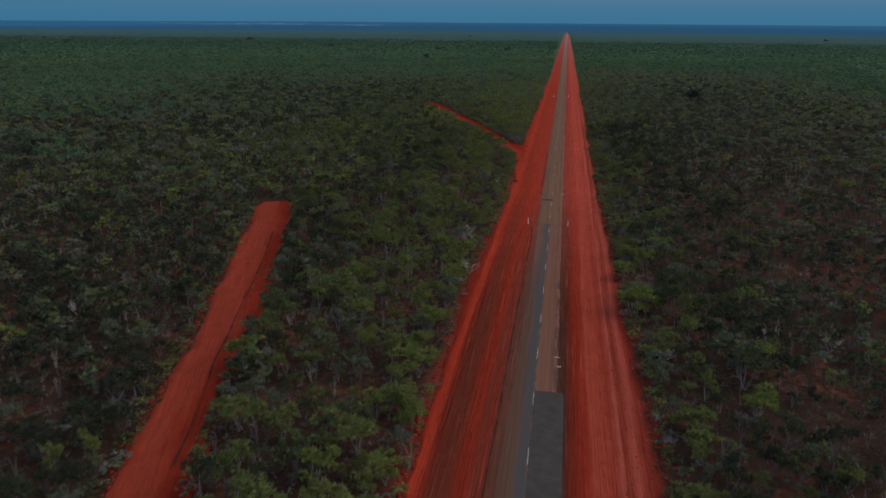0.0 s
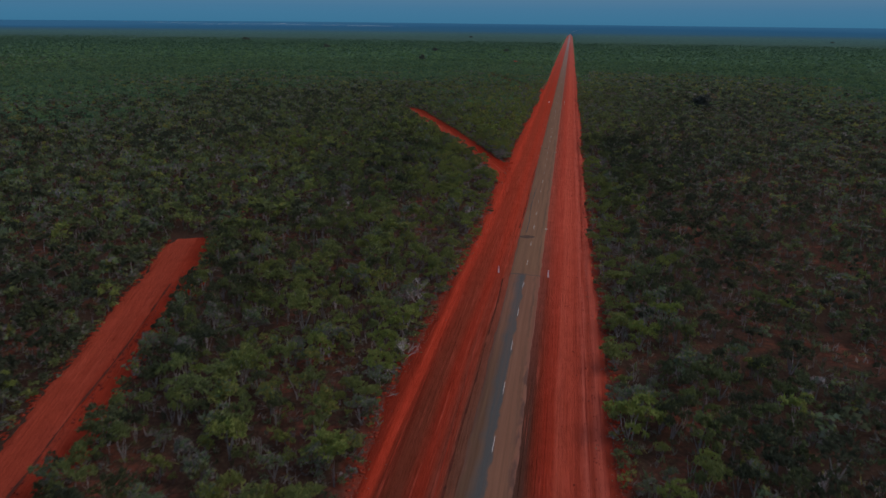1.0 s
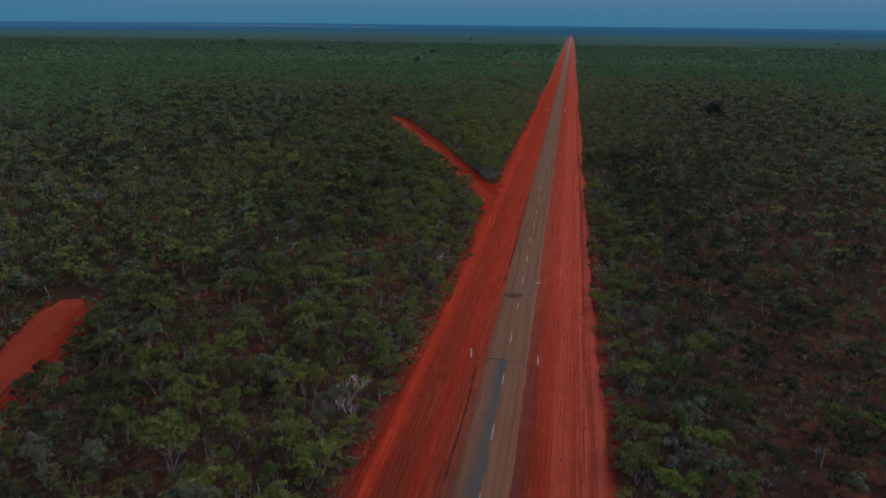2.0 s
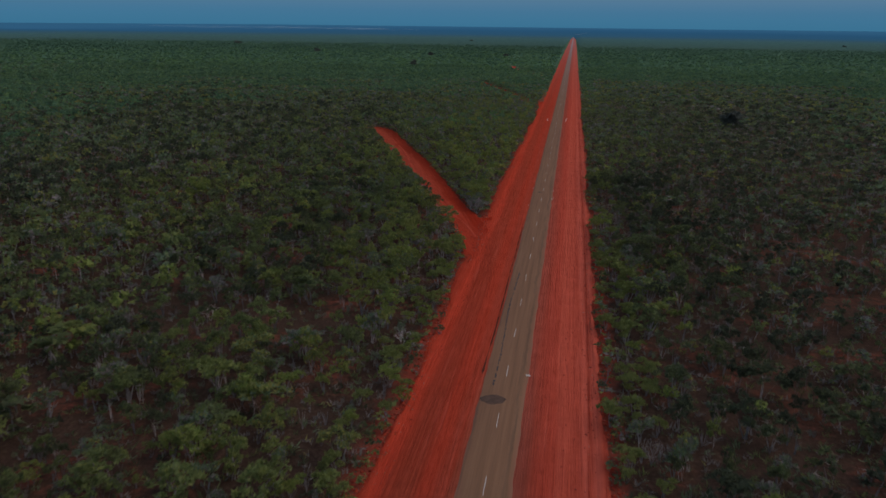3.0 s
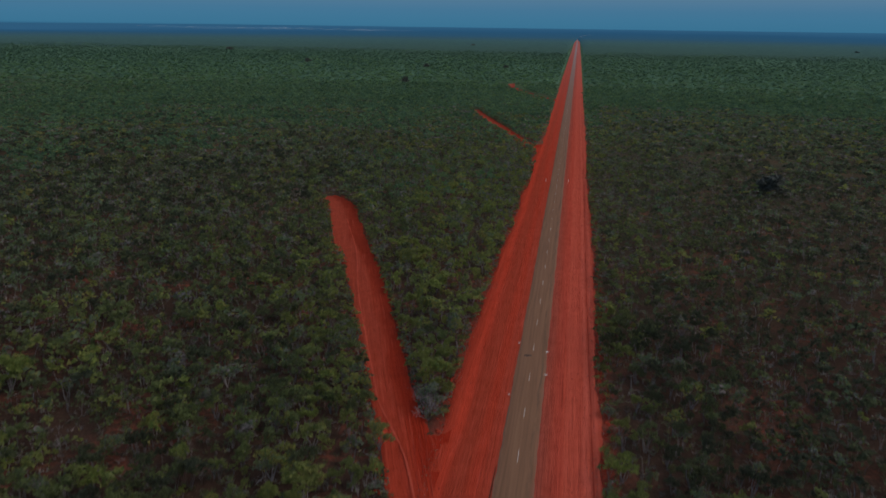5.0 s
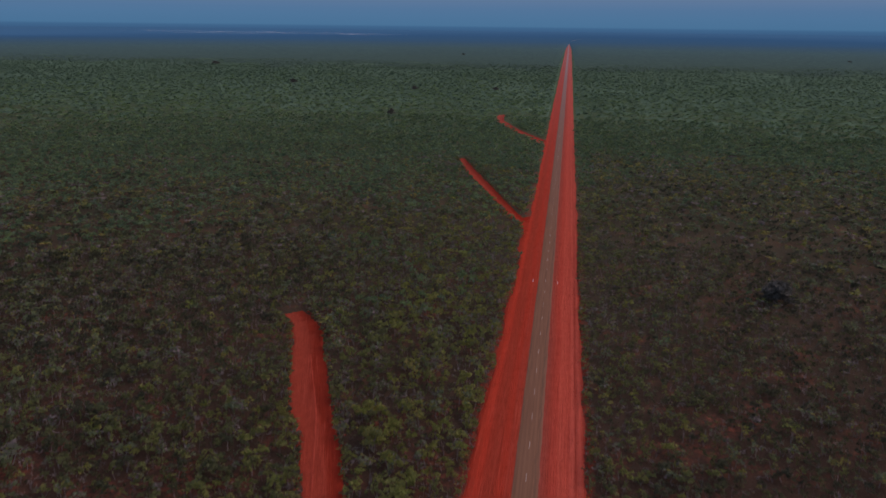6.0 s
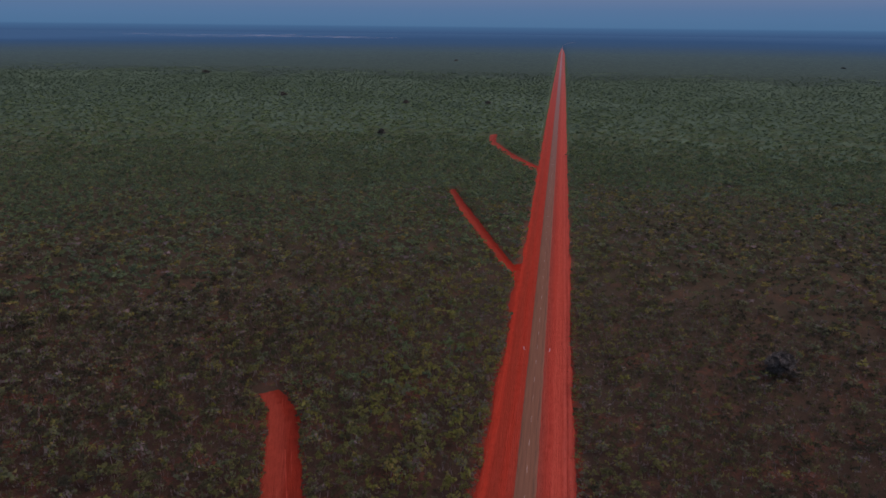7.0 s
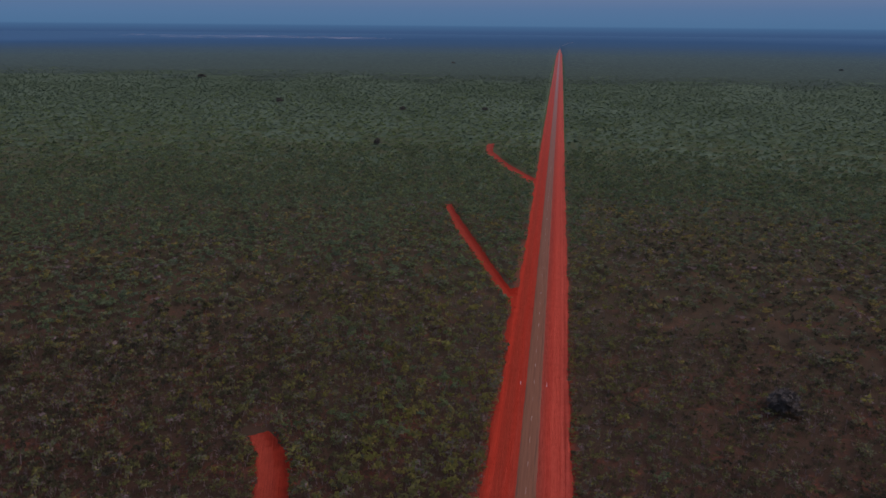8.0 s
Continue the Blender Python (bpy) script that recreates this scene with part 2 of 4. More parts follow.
M_CLOD = plain("dark red clods", (0.12, 0.020, 0.014), (0.28, 0.050, 0.034), 2.0, 0.95, 0.05)
M_BARK = plain("grey bark", (0.13, 0.112, 0.105), (0.29, 0.255, 0.24), 2.5, 0.9, 0.1)
M_DEAD = plain("bleached dead wood", (0.46, 0.40, 0.36), (0.68, 0.60, 0.55), 3.0, 0.9, 0.1)
M_TWIG = plain("grey dead twigs", (0.16, 0.138, 0.128), (0.30, 0.262, 0.245), 1.5, 0.95, 0.05)
M_FAR_ROAD = plain("pale dusty road far off", (0.13, 0.12, 0.13), (0.18, 0.16, 0.17), 0.05)
M_DARK_LEAF = plain("dark tree leaves", (0.066, 0.068, 0.056), (0.096, 0.098, 0.078), 1.5, 0.8, 0.05)
M_RUT = plain("crumbling dark soil in ruts", (0.050, 0.020, 0.014), (0.13, 0.034, 0.022), 1.2, 1.0, 0.0)
M_RILL = plain("washed pale red soil", (0.40, 0.060, 0.032), (0.45, 0.076, 0.042), 0.8, 1.0, 0.0)
M_LAKE = plain("pale salt flat water", (0.40, 0.46, 0.52), (0.62, 0.66, 0.70), 0.004, 0.25, 0.5, 0.001)


def leaf_mat(name="scrub leaves"):
    """Leaves from the attribute tone: 0 dark olive ... 1 grey dead scrub."""
    k = Mat(name, 0.72, 0.07)
    tone = k.attr("tone")
    col = k.ramp(tone, [(0.00, (0.060, 0.068, 0.044)), (0.20, (0.098, 0.112, 0.057)), (0.42, (0.172, 0.202, 0.072)), (0.58, (0.220, 0.234, 0.070)),
                        (0.70, (0.205, 0.262, 0.066)), (0.79, (0.275, 0.245, 0.076)), (0.85, (0.152, 0.202, 0.096)), (0.91, (0.152, 0.194, 0.118)), (0.95, (0.178, 0.154, 0.144)), (1.0, (0.260, 0.230, 0.215))])
    big = k.noise(0.035, 3, 0.6)
    col = k.mix(k.span(big, 0.35, 0.65, 0.0, 0.45), col, (0.95, 0.82, 0.68), "MULTIPLY")
    geo = k.n.new("ShaderNodeNewGeometry")
    col = k.mix(k.span(geo.outputs["Random Per Island"], 0.15, 1.0, 0.0, 0.8), col, (0.66, 0.70, 0.64), "MULTIPLY")
    k.out(col)
    thin = k.n.new("ShaderNodeBsdfTranslucent")
    both = k.n.new("ShaderNodeMixShader")
    both.inputs["Fac"].default_value = 0.46
    k.l.new(col, thin.inputs["Color"])
    k.l.new(k.b.outputs["BSDF"], both.inputs[1])
    k.l.new(thin.outputs["BSDF"], both.inputs[2])
    k.l.new(both.outputs["Shader"], k.n["Material Output"].inputs["Surface"])
    return k.m


M_LEAF = leaf_mat()


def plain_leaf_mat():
    """Leaves of the even scrub that covers the plain, tinted blue-green to imitate aerial haze."""
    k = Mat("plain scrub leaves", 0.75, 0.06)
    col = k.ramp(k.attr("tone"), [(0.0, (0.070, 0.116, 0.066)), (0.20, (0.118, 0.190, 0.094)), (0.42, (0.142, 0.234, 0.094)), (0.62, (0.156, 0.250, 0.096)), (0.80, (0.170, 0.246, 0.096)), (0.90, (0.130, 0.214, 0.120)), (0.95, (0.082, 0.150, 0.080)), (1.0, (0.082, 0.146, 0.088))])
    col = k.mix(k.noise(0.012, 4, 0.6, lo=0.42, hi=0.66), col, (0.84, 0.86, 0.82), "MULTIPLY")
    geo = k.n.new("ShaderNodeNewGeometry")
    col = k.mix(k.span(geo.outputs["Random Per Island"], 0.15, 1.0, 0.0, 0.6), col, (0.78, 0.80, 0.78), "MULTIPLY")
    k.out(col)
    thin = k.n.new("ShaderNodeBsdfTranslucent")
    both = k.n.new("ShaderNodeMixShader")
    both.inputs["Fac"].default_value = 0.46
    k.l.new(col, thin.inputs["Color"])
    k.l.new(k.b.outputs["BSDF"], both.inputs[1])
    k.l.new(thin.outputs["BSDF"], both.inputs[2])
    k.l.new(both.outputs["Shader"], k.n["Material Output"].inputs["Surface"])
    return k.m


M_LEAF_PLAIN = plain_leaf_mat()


def canopy_mat():
    k = Mat("far canopy", 1.0, 0.0)
    a = k.noise(0.045, 6, 0.75)
    col = k.ramp(a, [(0.32, (0.066, 0.118, 0.072)), (0.5, (0.086, 0.148, 0.090)), (0.66, (0.106, 0.174, 0.104))])
    col = k.mix(k.noise(0.0045, 4, 0.6, lo=0.4, hi=0.62), col, (0.75, 0.78, 0.72), "MULTIPLY")
    return k.out(col, a, 1.0, 2.0)


M_CANOPY = canopy_mat()


def distance_mat():
    """The far plain sinking into blue evening air, painted as emission: dull green at its near edge, glowing blue at
    the horizon.
    """
    k = Mat("hazy distance", 1.0, 0.0)
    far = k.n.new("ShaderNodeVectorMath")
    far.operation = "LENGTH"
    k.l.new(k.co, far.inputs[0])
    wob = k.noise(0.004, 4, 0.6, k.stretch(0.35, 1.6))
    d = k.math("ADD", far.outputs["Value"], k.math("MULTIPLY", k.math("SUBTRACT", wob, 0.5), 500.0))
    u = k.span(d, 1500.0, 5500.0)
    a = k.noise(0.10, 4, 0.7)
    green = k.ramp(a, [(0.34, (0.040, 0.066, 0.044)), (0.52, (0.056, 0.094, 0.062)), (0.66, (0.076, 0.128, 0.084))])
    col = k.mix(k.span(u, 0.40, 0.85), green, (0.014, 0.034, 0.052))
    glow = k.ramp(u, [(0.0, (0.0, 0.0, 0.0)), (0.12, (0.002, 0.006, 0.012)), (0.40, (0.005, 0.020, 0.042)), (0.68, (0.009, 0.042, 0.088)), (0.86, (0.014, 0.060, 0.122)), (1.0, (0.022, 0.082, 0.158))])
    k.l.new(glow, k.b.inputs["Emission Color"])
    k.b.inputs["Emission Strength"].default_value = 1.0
    return k.out(col, a, 0.5, 1.0)


M_DISTANCE = distance_mat()


# ---- helpers for meshes ----
rng = np.random.default_rng(7)


def mesh_np(name, verts, faces, mat, tone=None, smooth=False):
    """A mesh from numpy arrays; faces all have the same number of corners."""
    verts, faces = np.asarray(verts, np.float32) * np.float32(U), np.asarray(faces, np.int32)
    me = bpy.data.meshes.new(name)
    n, c = faces.shape
    me.vertices.add(len(verts))
    me.vertices.foreach_set("co", verts.ravel())
    me.loops.add(n * c)
    me.loops.foreach_set("vertex_index", faces.ravel())
    me.polygons.add(n)
    me.polygons.foreach_set("loop_start", np.arange(0, n * c, c, dtype=np.int32))
    if smooth:
        me.polygons.foreach_set("use_smooth", np.ones(n, bool))
    me.update(calc_edges=True)
    if tone is not None:
        at = me.attributes.new("tone", "FLOAT", "POINT")
        at.data.foreach_set("value", np.asarray(tone, np.float32))
    me.materials.append(mat)
    return me


def part(name, me, parent, label=""):
    ob = new(name, me)
    ob.parent = parent
    return tagged(ob, label) if label else ob


def wave(t, seed, period):
    """Smooth 1D noise in -1..1, of that period."""
    r = np.random.default_rng(seed)
    table = r.uniform(-1, 1, 4096)
    u = np.asarray(t) / period + 900.0
    i = np.floor(u).astype(int)
    f = u - i
    f = f * f * (3 - 2 * f)
    return table[i % 4096] * (1 - f) + table[(i + 1) % 4096] * f


def grid_faces(rows, cols):
    i = np.arange(rows - 1)[:, None] * cols + np.arange(cols - 1)[None, :]
    return np.stack([i, i + 1, i + cols + 1, i + cols], -1).reshape(-1, 4)


def sheet(name, xs, ys, zs, mat, smooth=True):
    """A sheet from 2D arrays of places; x grows along a row."""
    v = np.stack([xs, ys, zs], -1)
    return mesh_np(name, v.reshape(-1, 3), grid_faces(*xs.shape), mat, smooth=smooth)


Y_ROAD = np.concatenate([np.arange(-160, 560, 1.0), np.arange(560, 1200, 4.0), np.arange(1200, 5401, 30.0)])
EDGE_L = np.interp(Y_ROAD, [-10, 24, 43, 52, 60, 75, 92, 106, 110, 121, 133, 158, 170, 192, 221, 263, 300, 337, 355, 387, 405, 422, 451, 477, 529, 676, 980],
                   [10.9, 10.9, 11.7, 11.9, 11.0, 11.2, 10.3, 10.1, 9.7, 10.2, 10.6, 11.3, 10.4, 11.2, 11.1, 10.9, 11.2, 10.1, 10.8, 9.8, 10.4, 12.0, 11.0, 9.7, 9.5, 10.1, 10.7])
EDGE_L = EDGE_L + 0.35 * wave(Y_ROAD, 6, 16) + 0.42 * wave(Y_ROAD, 1, 7) + 0.22 * wave(Y_ROAD, 2, 3.1) + 0.08 * rng.standard_normal(Y_ROAD.size)
EDGE_R = np.interp(Y_ROAD, [-4, 10, 40, 70, 118, 145, 240, 330, 376, 470, 680, 990], [12.1, 11.9, 11.4, 11.2, 10.7, 10.5, 10.7, 11.3, 10.5, 11.1, 10.9, 11.0])
EDGE_R = EDGE_R + 0.20 * wave(Y_ROAD, 7, 15) + 0.34 * wave(Y_ROAD, 4, 9) + 0.20 * wave(Y_ROAD, 5, 3.3) + 0.08 * rng.standard_normal(Y_ROAD.size)

# ---- ground, one sheet to the horizon ----
gx = np.concatenate([np.linspace(-9000, -700, 12), np.linspace(-650, 650, 66), np.linspace(700, 9000, 12)])
gy = np.concatenate([np.linspace(-6000, -300, 8), np.linspace(-280, 1200, 75), np.linspace(1300, 9000, 12)])
GX, GY = np.meshgrid(gx, gy)
ground = tagged(new("ground", sheet("ground", GX, GY, np.zeros_like(GX), M_FLOOR)), "flat red-brown bush floor with litter, dry grass and bare soil", "ground", kind="structure")


# ---- verges: graded red soil on both sides of the seal ----
def verge(name, side, edge, mat, label):
    cols = 24
    steps = np.concatenate([np.linspace(0, 1, 20)[:-1] * 7.0 / 8.6, np.linspace(7.0 / 8.6, 1, 5)])[None, :]
    ax = 2.35 + np.where(steps <= 7.0 / 8.6, steps * 8.6, 7.0 + (steps * 8.6 - 7.0) / 1.6 * (edge[:, None] - 9.35))
    u = (ax - 2.35) / 8.6
    yy = np.repeat(Y_ROAD[:, None], cols, 1)
    z = 0.075 - 0.03 * u + 0.0 * yy
    for k, (p, w, h) in enumerate(((0.34, 0.03, 0.05), (0.52, 0.025, 0.035), (0.70, 0.03, 0.06), (0.93, 0.05, 0.22))):
        c = p + 0.03 * wave(Y_ROAD, 20 + k + 5 * side, 23)[:, None]
        if not side:
            for y0, y1 in ((160, 201), (444, 479), (692, 726)):
                h = h * (1 - np.clip((Y_ROAD - y0) / 5, 0, 1) * np.clip((y1 - Y_ROAD) / 5, 0, 1))[:, None]
        z = z + h * np.exp(-((u - c) / w) ** 2) * (0.75 + 0.45 * wave(Y_ROAD, 40 + k + 5 * side, 9.0)[:, None])
    z = z + 0.003 * rng.standard_normal(z.shape)
    z[:, -1] = -0.03
    x = ax * (1 if side else -1)
    if not side:
        x, yy, z = x[:, ::-1], yy[:, ::-1], z[:, ::-1]
    return tagged(new(name, sheet(name, x, yy, z, mat)), label, "verge", kind="structure")


verge("verge_left", 0, EDGE_L, M_VERGE_L, "graded bright and dark red soil verge beside the road")
verge("verge_right", 1, EDGE_R, M_VERGE_R, "graded pinkish red soil verge with long furrows")

# ---- the sealed road ----
cols = 9
u = np.linspace(-1, 1, cols)[None, :]
half_l, half_r = 2.68 + 0.10 * wave(Y_ROAD, 31, 3.0) + 0.06 * wave(Y_ROAD, 32, 0.9), 2.72 + 0.10 * wave(Y_ROAD, 33, 3.4) + 0.06 * wave(Y_ROAD, 34, 0.9)
rx = np.where(u < 0, u * half_l[:, None], u * half_r[:, None])
ry = np.repeat(Y_ROAD[:, None], cols, 1)
rz = 0.20 - 0.09 * u ** 2 + 0.0 * rx
rz[:, 0] = rz[:, -1] = 0.02
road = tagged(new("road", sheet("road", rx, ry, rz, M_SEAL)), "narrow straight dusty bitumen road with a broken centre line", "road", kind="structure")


def slab(name, x0, x1, y0, y1, mat, rag=0.06, z=0.008, n=14, seed=0, rounded=False):
    """A thin piece lying on the seal, with ragged edges."""
    t = np.linspace(0, 1, n)
    r = np.random.default_rng(seed)
    ys = y0 + (y1 - y0) * t
    xa, xb = x0 + rag * r.uniform(-1, 1, n), x1 + rag * r.uniform(-1, 1, n)
    if rounded:
        bow = np.sqrt(np.clip(1 - (2 * t - 1) ** 2, 0.05, 1))
        mid = (xa + xb) / 2
        xa, xb = mid + (xa - mid) * bow, mid + (xb - mid) * bow
    x = np.stack([xa, xa * 0.5 + xb * 0.5, xb], -1)
    y = np.stack([ys, ys, ys], -1) + rag * 0.6 * r.uniform(-1, 1, (n, 3))
    return sheet(name, x, y, 0.20 - 0.09 * (x / 2.7) ** 2 + z, mat)


part("bitumen_patch", slab("bitumen_patch", 0.06, 3.2, -160, 13.8, M_PATCH, 0.04, 0.03, 120, 1), road, "newer dark grey bitumen patch")
part("repair_patch", slab("repair_patch", -2.3, 0.42, 111.4, 113.6, M_REPAIR, 0.14, 0.010, 14, 2, True), road, "dark tar repair across one lane")
seam = np.linspace(-2.5, 2.6, 24)
sw = 0.10 + 0.05 * wave(seam, 9, 0.4)
sy = 89.5 - 0.12 * (seam + 2.5) + 0.05 * wave(seam, 10, 0.5)
sx = np.stack([seam, seam], 0)
part("transverse_joint", sheet("transverse_joint", sx, np.stack([sy - sw, sy + sw], 0), 0.208 - 0.09 * (sx / 2.7) ** 2, M_CRACK), road, "dark ragged joint across the seal")
for k, (x0, x1, y0, y1) in enumerate(((2.05, 2.75, 23.3, 23.5), (2.45, 2.9, 20.6, 20.85), (2.2, 2.7, 119.1, 119.5), (2.1, 2.55, 226.4, 226.9), (2.3, 2.75, 217.2, 217.7), (-2.75, -2.5, 229.4, 229.9), (-2.8, -2.55, 209.2, 209.7))):
    part("paint_mark", slab("paint_mark", x0, x1, y0, y1, M_PAINT, 0.05, 0.012, 4, 50 + k), road, "small scuffed white mark")
part("tar_spot", slab("tar_spot", -1.5, -0.1, 223.9, 224.8, M_REPAIR, 0.12, 0.010, 9, 61, True), road)
for k in range(46):
    y0 = 116.0 + k * 0.92 + rng.uniform(-0.15, 0.15)
    xc = -1.35 + 0.16 * math.sin(y0 / 6.0)
    part("crack", slab("crack", xc - rng.uniform(0.05, 0.15), xc + rng.uniform(0.05, 0.15), y0, y0 + rng.uniform(0.35, 0.8), M_CRACK, 0.05, 0.010, 4, 100 + k), road)

# broken centre line: 3 m marks every 12 m
dash_mesh = []
for k in range(4):
    me = slab("centre_dash", -0.034, 0.034, -1.5, 1.5, M_PAINT, 0.014, 0.016, 9, 200 + k)
    dash_mesh.append(me)
for k in range(-9, 66):
    d = part("centre_dash", dash_mesh[k % 4], road)
    d.location = (0, 12.0 * k * U, 0)


# ---- wheel tracks pressed into the left verge where vehicles turn ----
M_TRACK = plain("pressed dark red soil", (0.21, 0.027, 0.015), (0.34, 0.042, 0.022), 0.5, 1.0, 0.0)


def track(pts, width, seed, z=0.135, mat=None, name="wheel_track", label="dark wheel track pressed into the red verge"):
    p = np.array(pts, float)
    d = np.concatenate([[0], np.cumsum(np.hypot(*np.diff(p, axis=0).T))])
    t = np.arange(0, d[-1], 0.8)
    x, y = np.interp(t, d, p[:, 0]) + 0.08 * wave(t, seed, 6), np.interp(t, d, p[:, 1])
    ker = np.ones(9) / 9
    x, y = np.convolve(np.pad(x, 4, "edge"), ker, "valid"), np.convolve(np.pad(y, 4, "edge"), ker, "valid")
    h = width * (0.5 + 0.35 * wave(t, seed + 1, 1.7))
    gx2, gy2 = np.gradient(x), np.gradient(y)
    nn = np.hypot(gx2, gy2)
    X = np.stack([x - gy2 / nn * h, x + gy2 / nn * h], -1)
    Yg = np.stack([y + gx2 / nn * h, y - gx2 / nn * h], -1)
    return tagged(new(name, sheet(name, X, Yg, np.full(X.shape, z), mat or M_TRACK)), label, name.replace("_", " "), kind="structure")


for k, (a_, b_) in enumerate(((-6.9, 0.0), (-6.2, 0.5), (-5.5, 0.8), (-7.6, -0.4), (-5.1, 1.4))):
    track([(a_ + 0.2, 96 + 4 * k), (a_, 130), (a_ - 0.1, 146), (a_ - 1.3, 164 + b_), (a_ - 4.0, 178 + b_ * 2), (a_ - 8.5, 194 + b_ * 3)], 0.06 + 0.02 * (k % 3), 400 + 2 * k)
for k, x_ in enumerate((-8.95, 8.9, -4.2)):
    track([(x_, -28), (x_ + 0.1, 20), (x_ - 0.15, 60), (x_ + 0.1, 105)], 0.07, 430 + 2 * k)
track([(-53.0, 75), (-48.5, 59), (-45.1, 45.4), (-42.2, 33), (-39.9, 24), (-37.9, 15), (-35.6, 8), (-34.0, 2), (-31.5, -8)], 0.22, 470, 0.21, M_RUT, "rut", "dark crumbling rut along the floor of the drain")
track([(-58.0, 312), (-46.0, 280), (-36.5, 247), (-27.3, 220.5), (-21.5, 203.5), (-14.5, 190), (-10.5, 178)], 0.2, 474, 0.19, M_RILL, "rill", "pale washed rill down the drain floor")
for k, (x0, x1, y0, y1) in enumerate(((-3.55, -3.3, -20, 62), (-3.2, -3.35, 62, 88), (-2.75, -2.6, 118, 190))):
    track([(x0, y0), (x0 * 0.6 + x1 * 0.4, y0 * 0.6 + y1 * 0.4), (x1, y1)], 0.16, 490 + 2 * k, 0.13, M_RUT, "rut", "dark crumbling edge of the seal")
track([(9.2, 105), (9.5, 170), (9.2, 260), (9.4, 380)], 0.08, 452)

# ---- drains cut through the scrub beside the road ----
def drain(name, left, right, label, seed):
    """left, right: the two edges as (x, y) from the road outwards."""
    def walk_edge(pts, n):
        p = np.array(pts, float)
        s = np.concatenate([[0], np.cumsum(np.hypot(*np.diff(p, axis=0).T))])
        t = np.linspace(0, s[-1], n)
        return np.stack([np.interp(t, s, p[:, 0]), np.interp(t, s, p[:, 1])], -1)
    n, c = 190, 16
    a, b = walk_edge(left, n), walk_edge(right, n)
    t = np.arange(n) * 0.8
    out = (a - b) / np.linalg.norm(a - b, axis=1)[:, None]
    a = a + out * (0.25 * wave(t, seed, 1.9) + 0.6 * wave(t, seed + 1, 7) + 0.2 * rng.standard_normal(n))[:, None]
    b = b - out * (0.25 * wave(t, seed + 2, 1.9) + 0.6 * wave(t, seed + 3, 7) + 0.2 * rng.standard_normal(n))[:, None]
    mid, squeeze = (a + b) / 2, np.clip((n - 1 - np.arange(n)) / 4.0, 0.55, 1)[:, None] ** 0.5
    a, b = mid + (a - mid) * squeeze, mid + (b - mid) * squeeze
    u = np.linspace(0, 1, c)[None, :, None]
    p = a[:, None] * (1 - u) + b[:, None] * u
    u = u[..., 0]
    z = 0.05 + 0.16 * np.exp(-((u - 0.08) / 0.07) ** 2) + 0.10 * np.exp(-((u - 0.93) / 0.05) ** 2) + 0.10 * np.exp(-((u - 0.55 - 0.05 * wave(t, seed + 4, 30)[:, None]) / 0.05) ** 2)
    z = z * (0.8 + 0.4 * wave(t, seed + 5, 8)[:, None]) + 0.005 * rng.standard_normal((n, c))
    z[:, 0] = z[:, -1] = z[-1, :] = -0.03
    tone = np.repeat(u, n, 0)
    if a[0, 0] > b[0, 0]:
        p, z, tone = p[:, ::-1], z[:, ::-1], tone[:, ::-1]
    v = np.concatenate([p, z[..., None]], -1).reshape(-1, 3)
    return tagged(new(name, mesh_np(name, v, grid_faces(n, c), M_DRAIN, tone.ravel(), True)), label, "drain", kind="structure")


DRAIN_A = ([(-11, -92), (-29, -35), (-35.3, -12), (-39.7, 4), (-43, 18), (-46.8, 31), (-51, 48), (-59.2, 77), (-64, 94), (-65.2, 98.5)],
           [(-9.5, -80), (-22.5, -30), (-28.4, -11), (-33.1, 4.7), (-36.4, 19), (-37.4, 31), (-40.4, 39.5), (-45.0, 55), (-50.3, 78), (-58.6, 102.0)])
DRAIN_B = ([(-9.0, 164), (-11.5, 167), (-14.3, 179), (-17.8, 190), (-24.5, 209.5), (-34, 236), (-46.5, 270), (-53, 283), (-58.5, 298), (-65, 318), (-69.5, 330), (-75.5, 338)],
           [(-9.5, 199), (-12, 195), (-13.5, 199), (-18, 211), (-28.5, 242), (-36, 264), (-44.5, 286), (-48, 296), (-54.5, 313), (-58.5, 324), (-62, 332), (-69.5, 343)])
DRAIN_C = ([(-9.5, 447), (-13, 456), (-22, 482), (-34.5, 522), (-49, 569), (-64, 627)], [(-9.5, 476), (-12.8, 472), (-23.5, 506), (-39, 559), (-48, 588), (-59.5, 628)])
DRAIN_D = ([(-9.5, 695), (-12.5, 703), (-29, 745), (-44, 794), (-57, 837), (-61, 888)], [(-8, 724), (-9.3, 719), (-18, 740), (-34, 782), (-51.5, 844), (-54, 893)])
for k, (d, label) in enumerate(((DRAIN_A, "long red earth drain cut running out into the scrub"), (DRAIN_B, "red earth side drain branching off the verge"),
                                (DRAIN_C, "red earth side drain through dense scrub"), (DRAIN_D, "hooked red earth side drain far along the road"))):
    drain("drain_%d" % (k + 1), d[0], d[1], label, 300 + 10 * k)


def inside_drain(x, y, grow):
    """True where a place lies in a drain, grown by that many metres."""
    hit = np.zeros(x.shape, bool)
    for left, right in (DRAIN_A, DRAIN_B, DRAIN_C, DRAIN_D):
        la, ra = np.array(left), np.array(right)
        lx, rx_ = np.interp(y, la[:, 1], la[:, 0]), np.interp(y, ra[:, 1], ra[:, 0])
        ok = (y > min(la[:, 1].min(), ra[:, 1].min())) & (y < max(la[:, 1].max(), ra[:, 1].max()) + grow)
        hit |= ok & (x > np.minimum(lx, rx_) - grow) & (x < np.maximum(lx, rx_) + grow)
    return hit


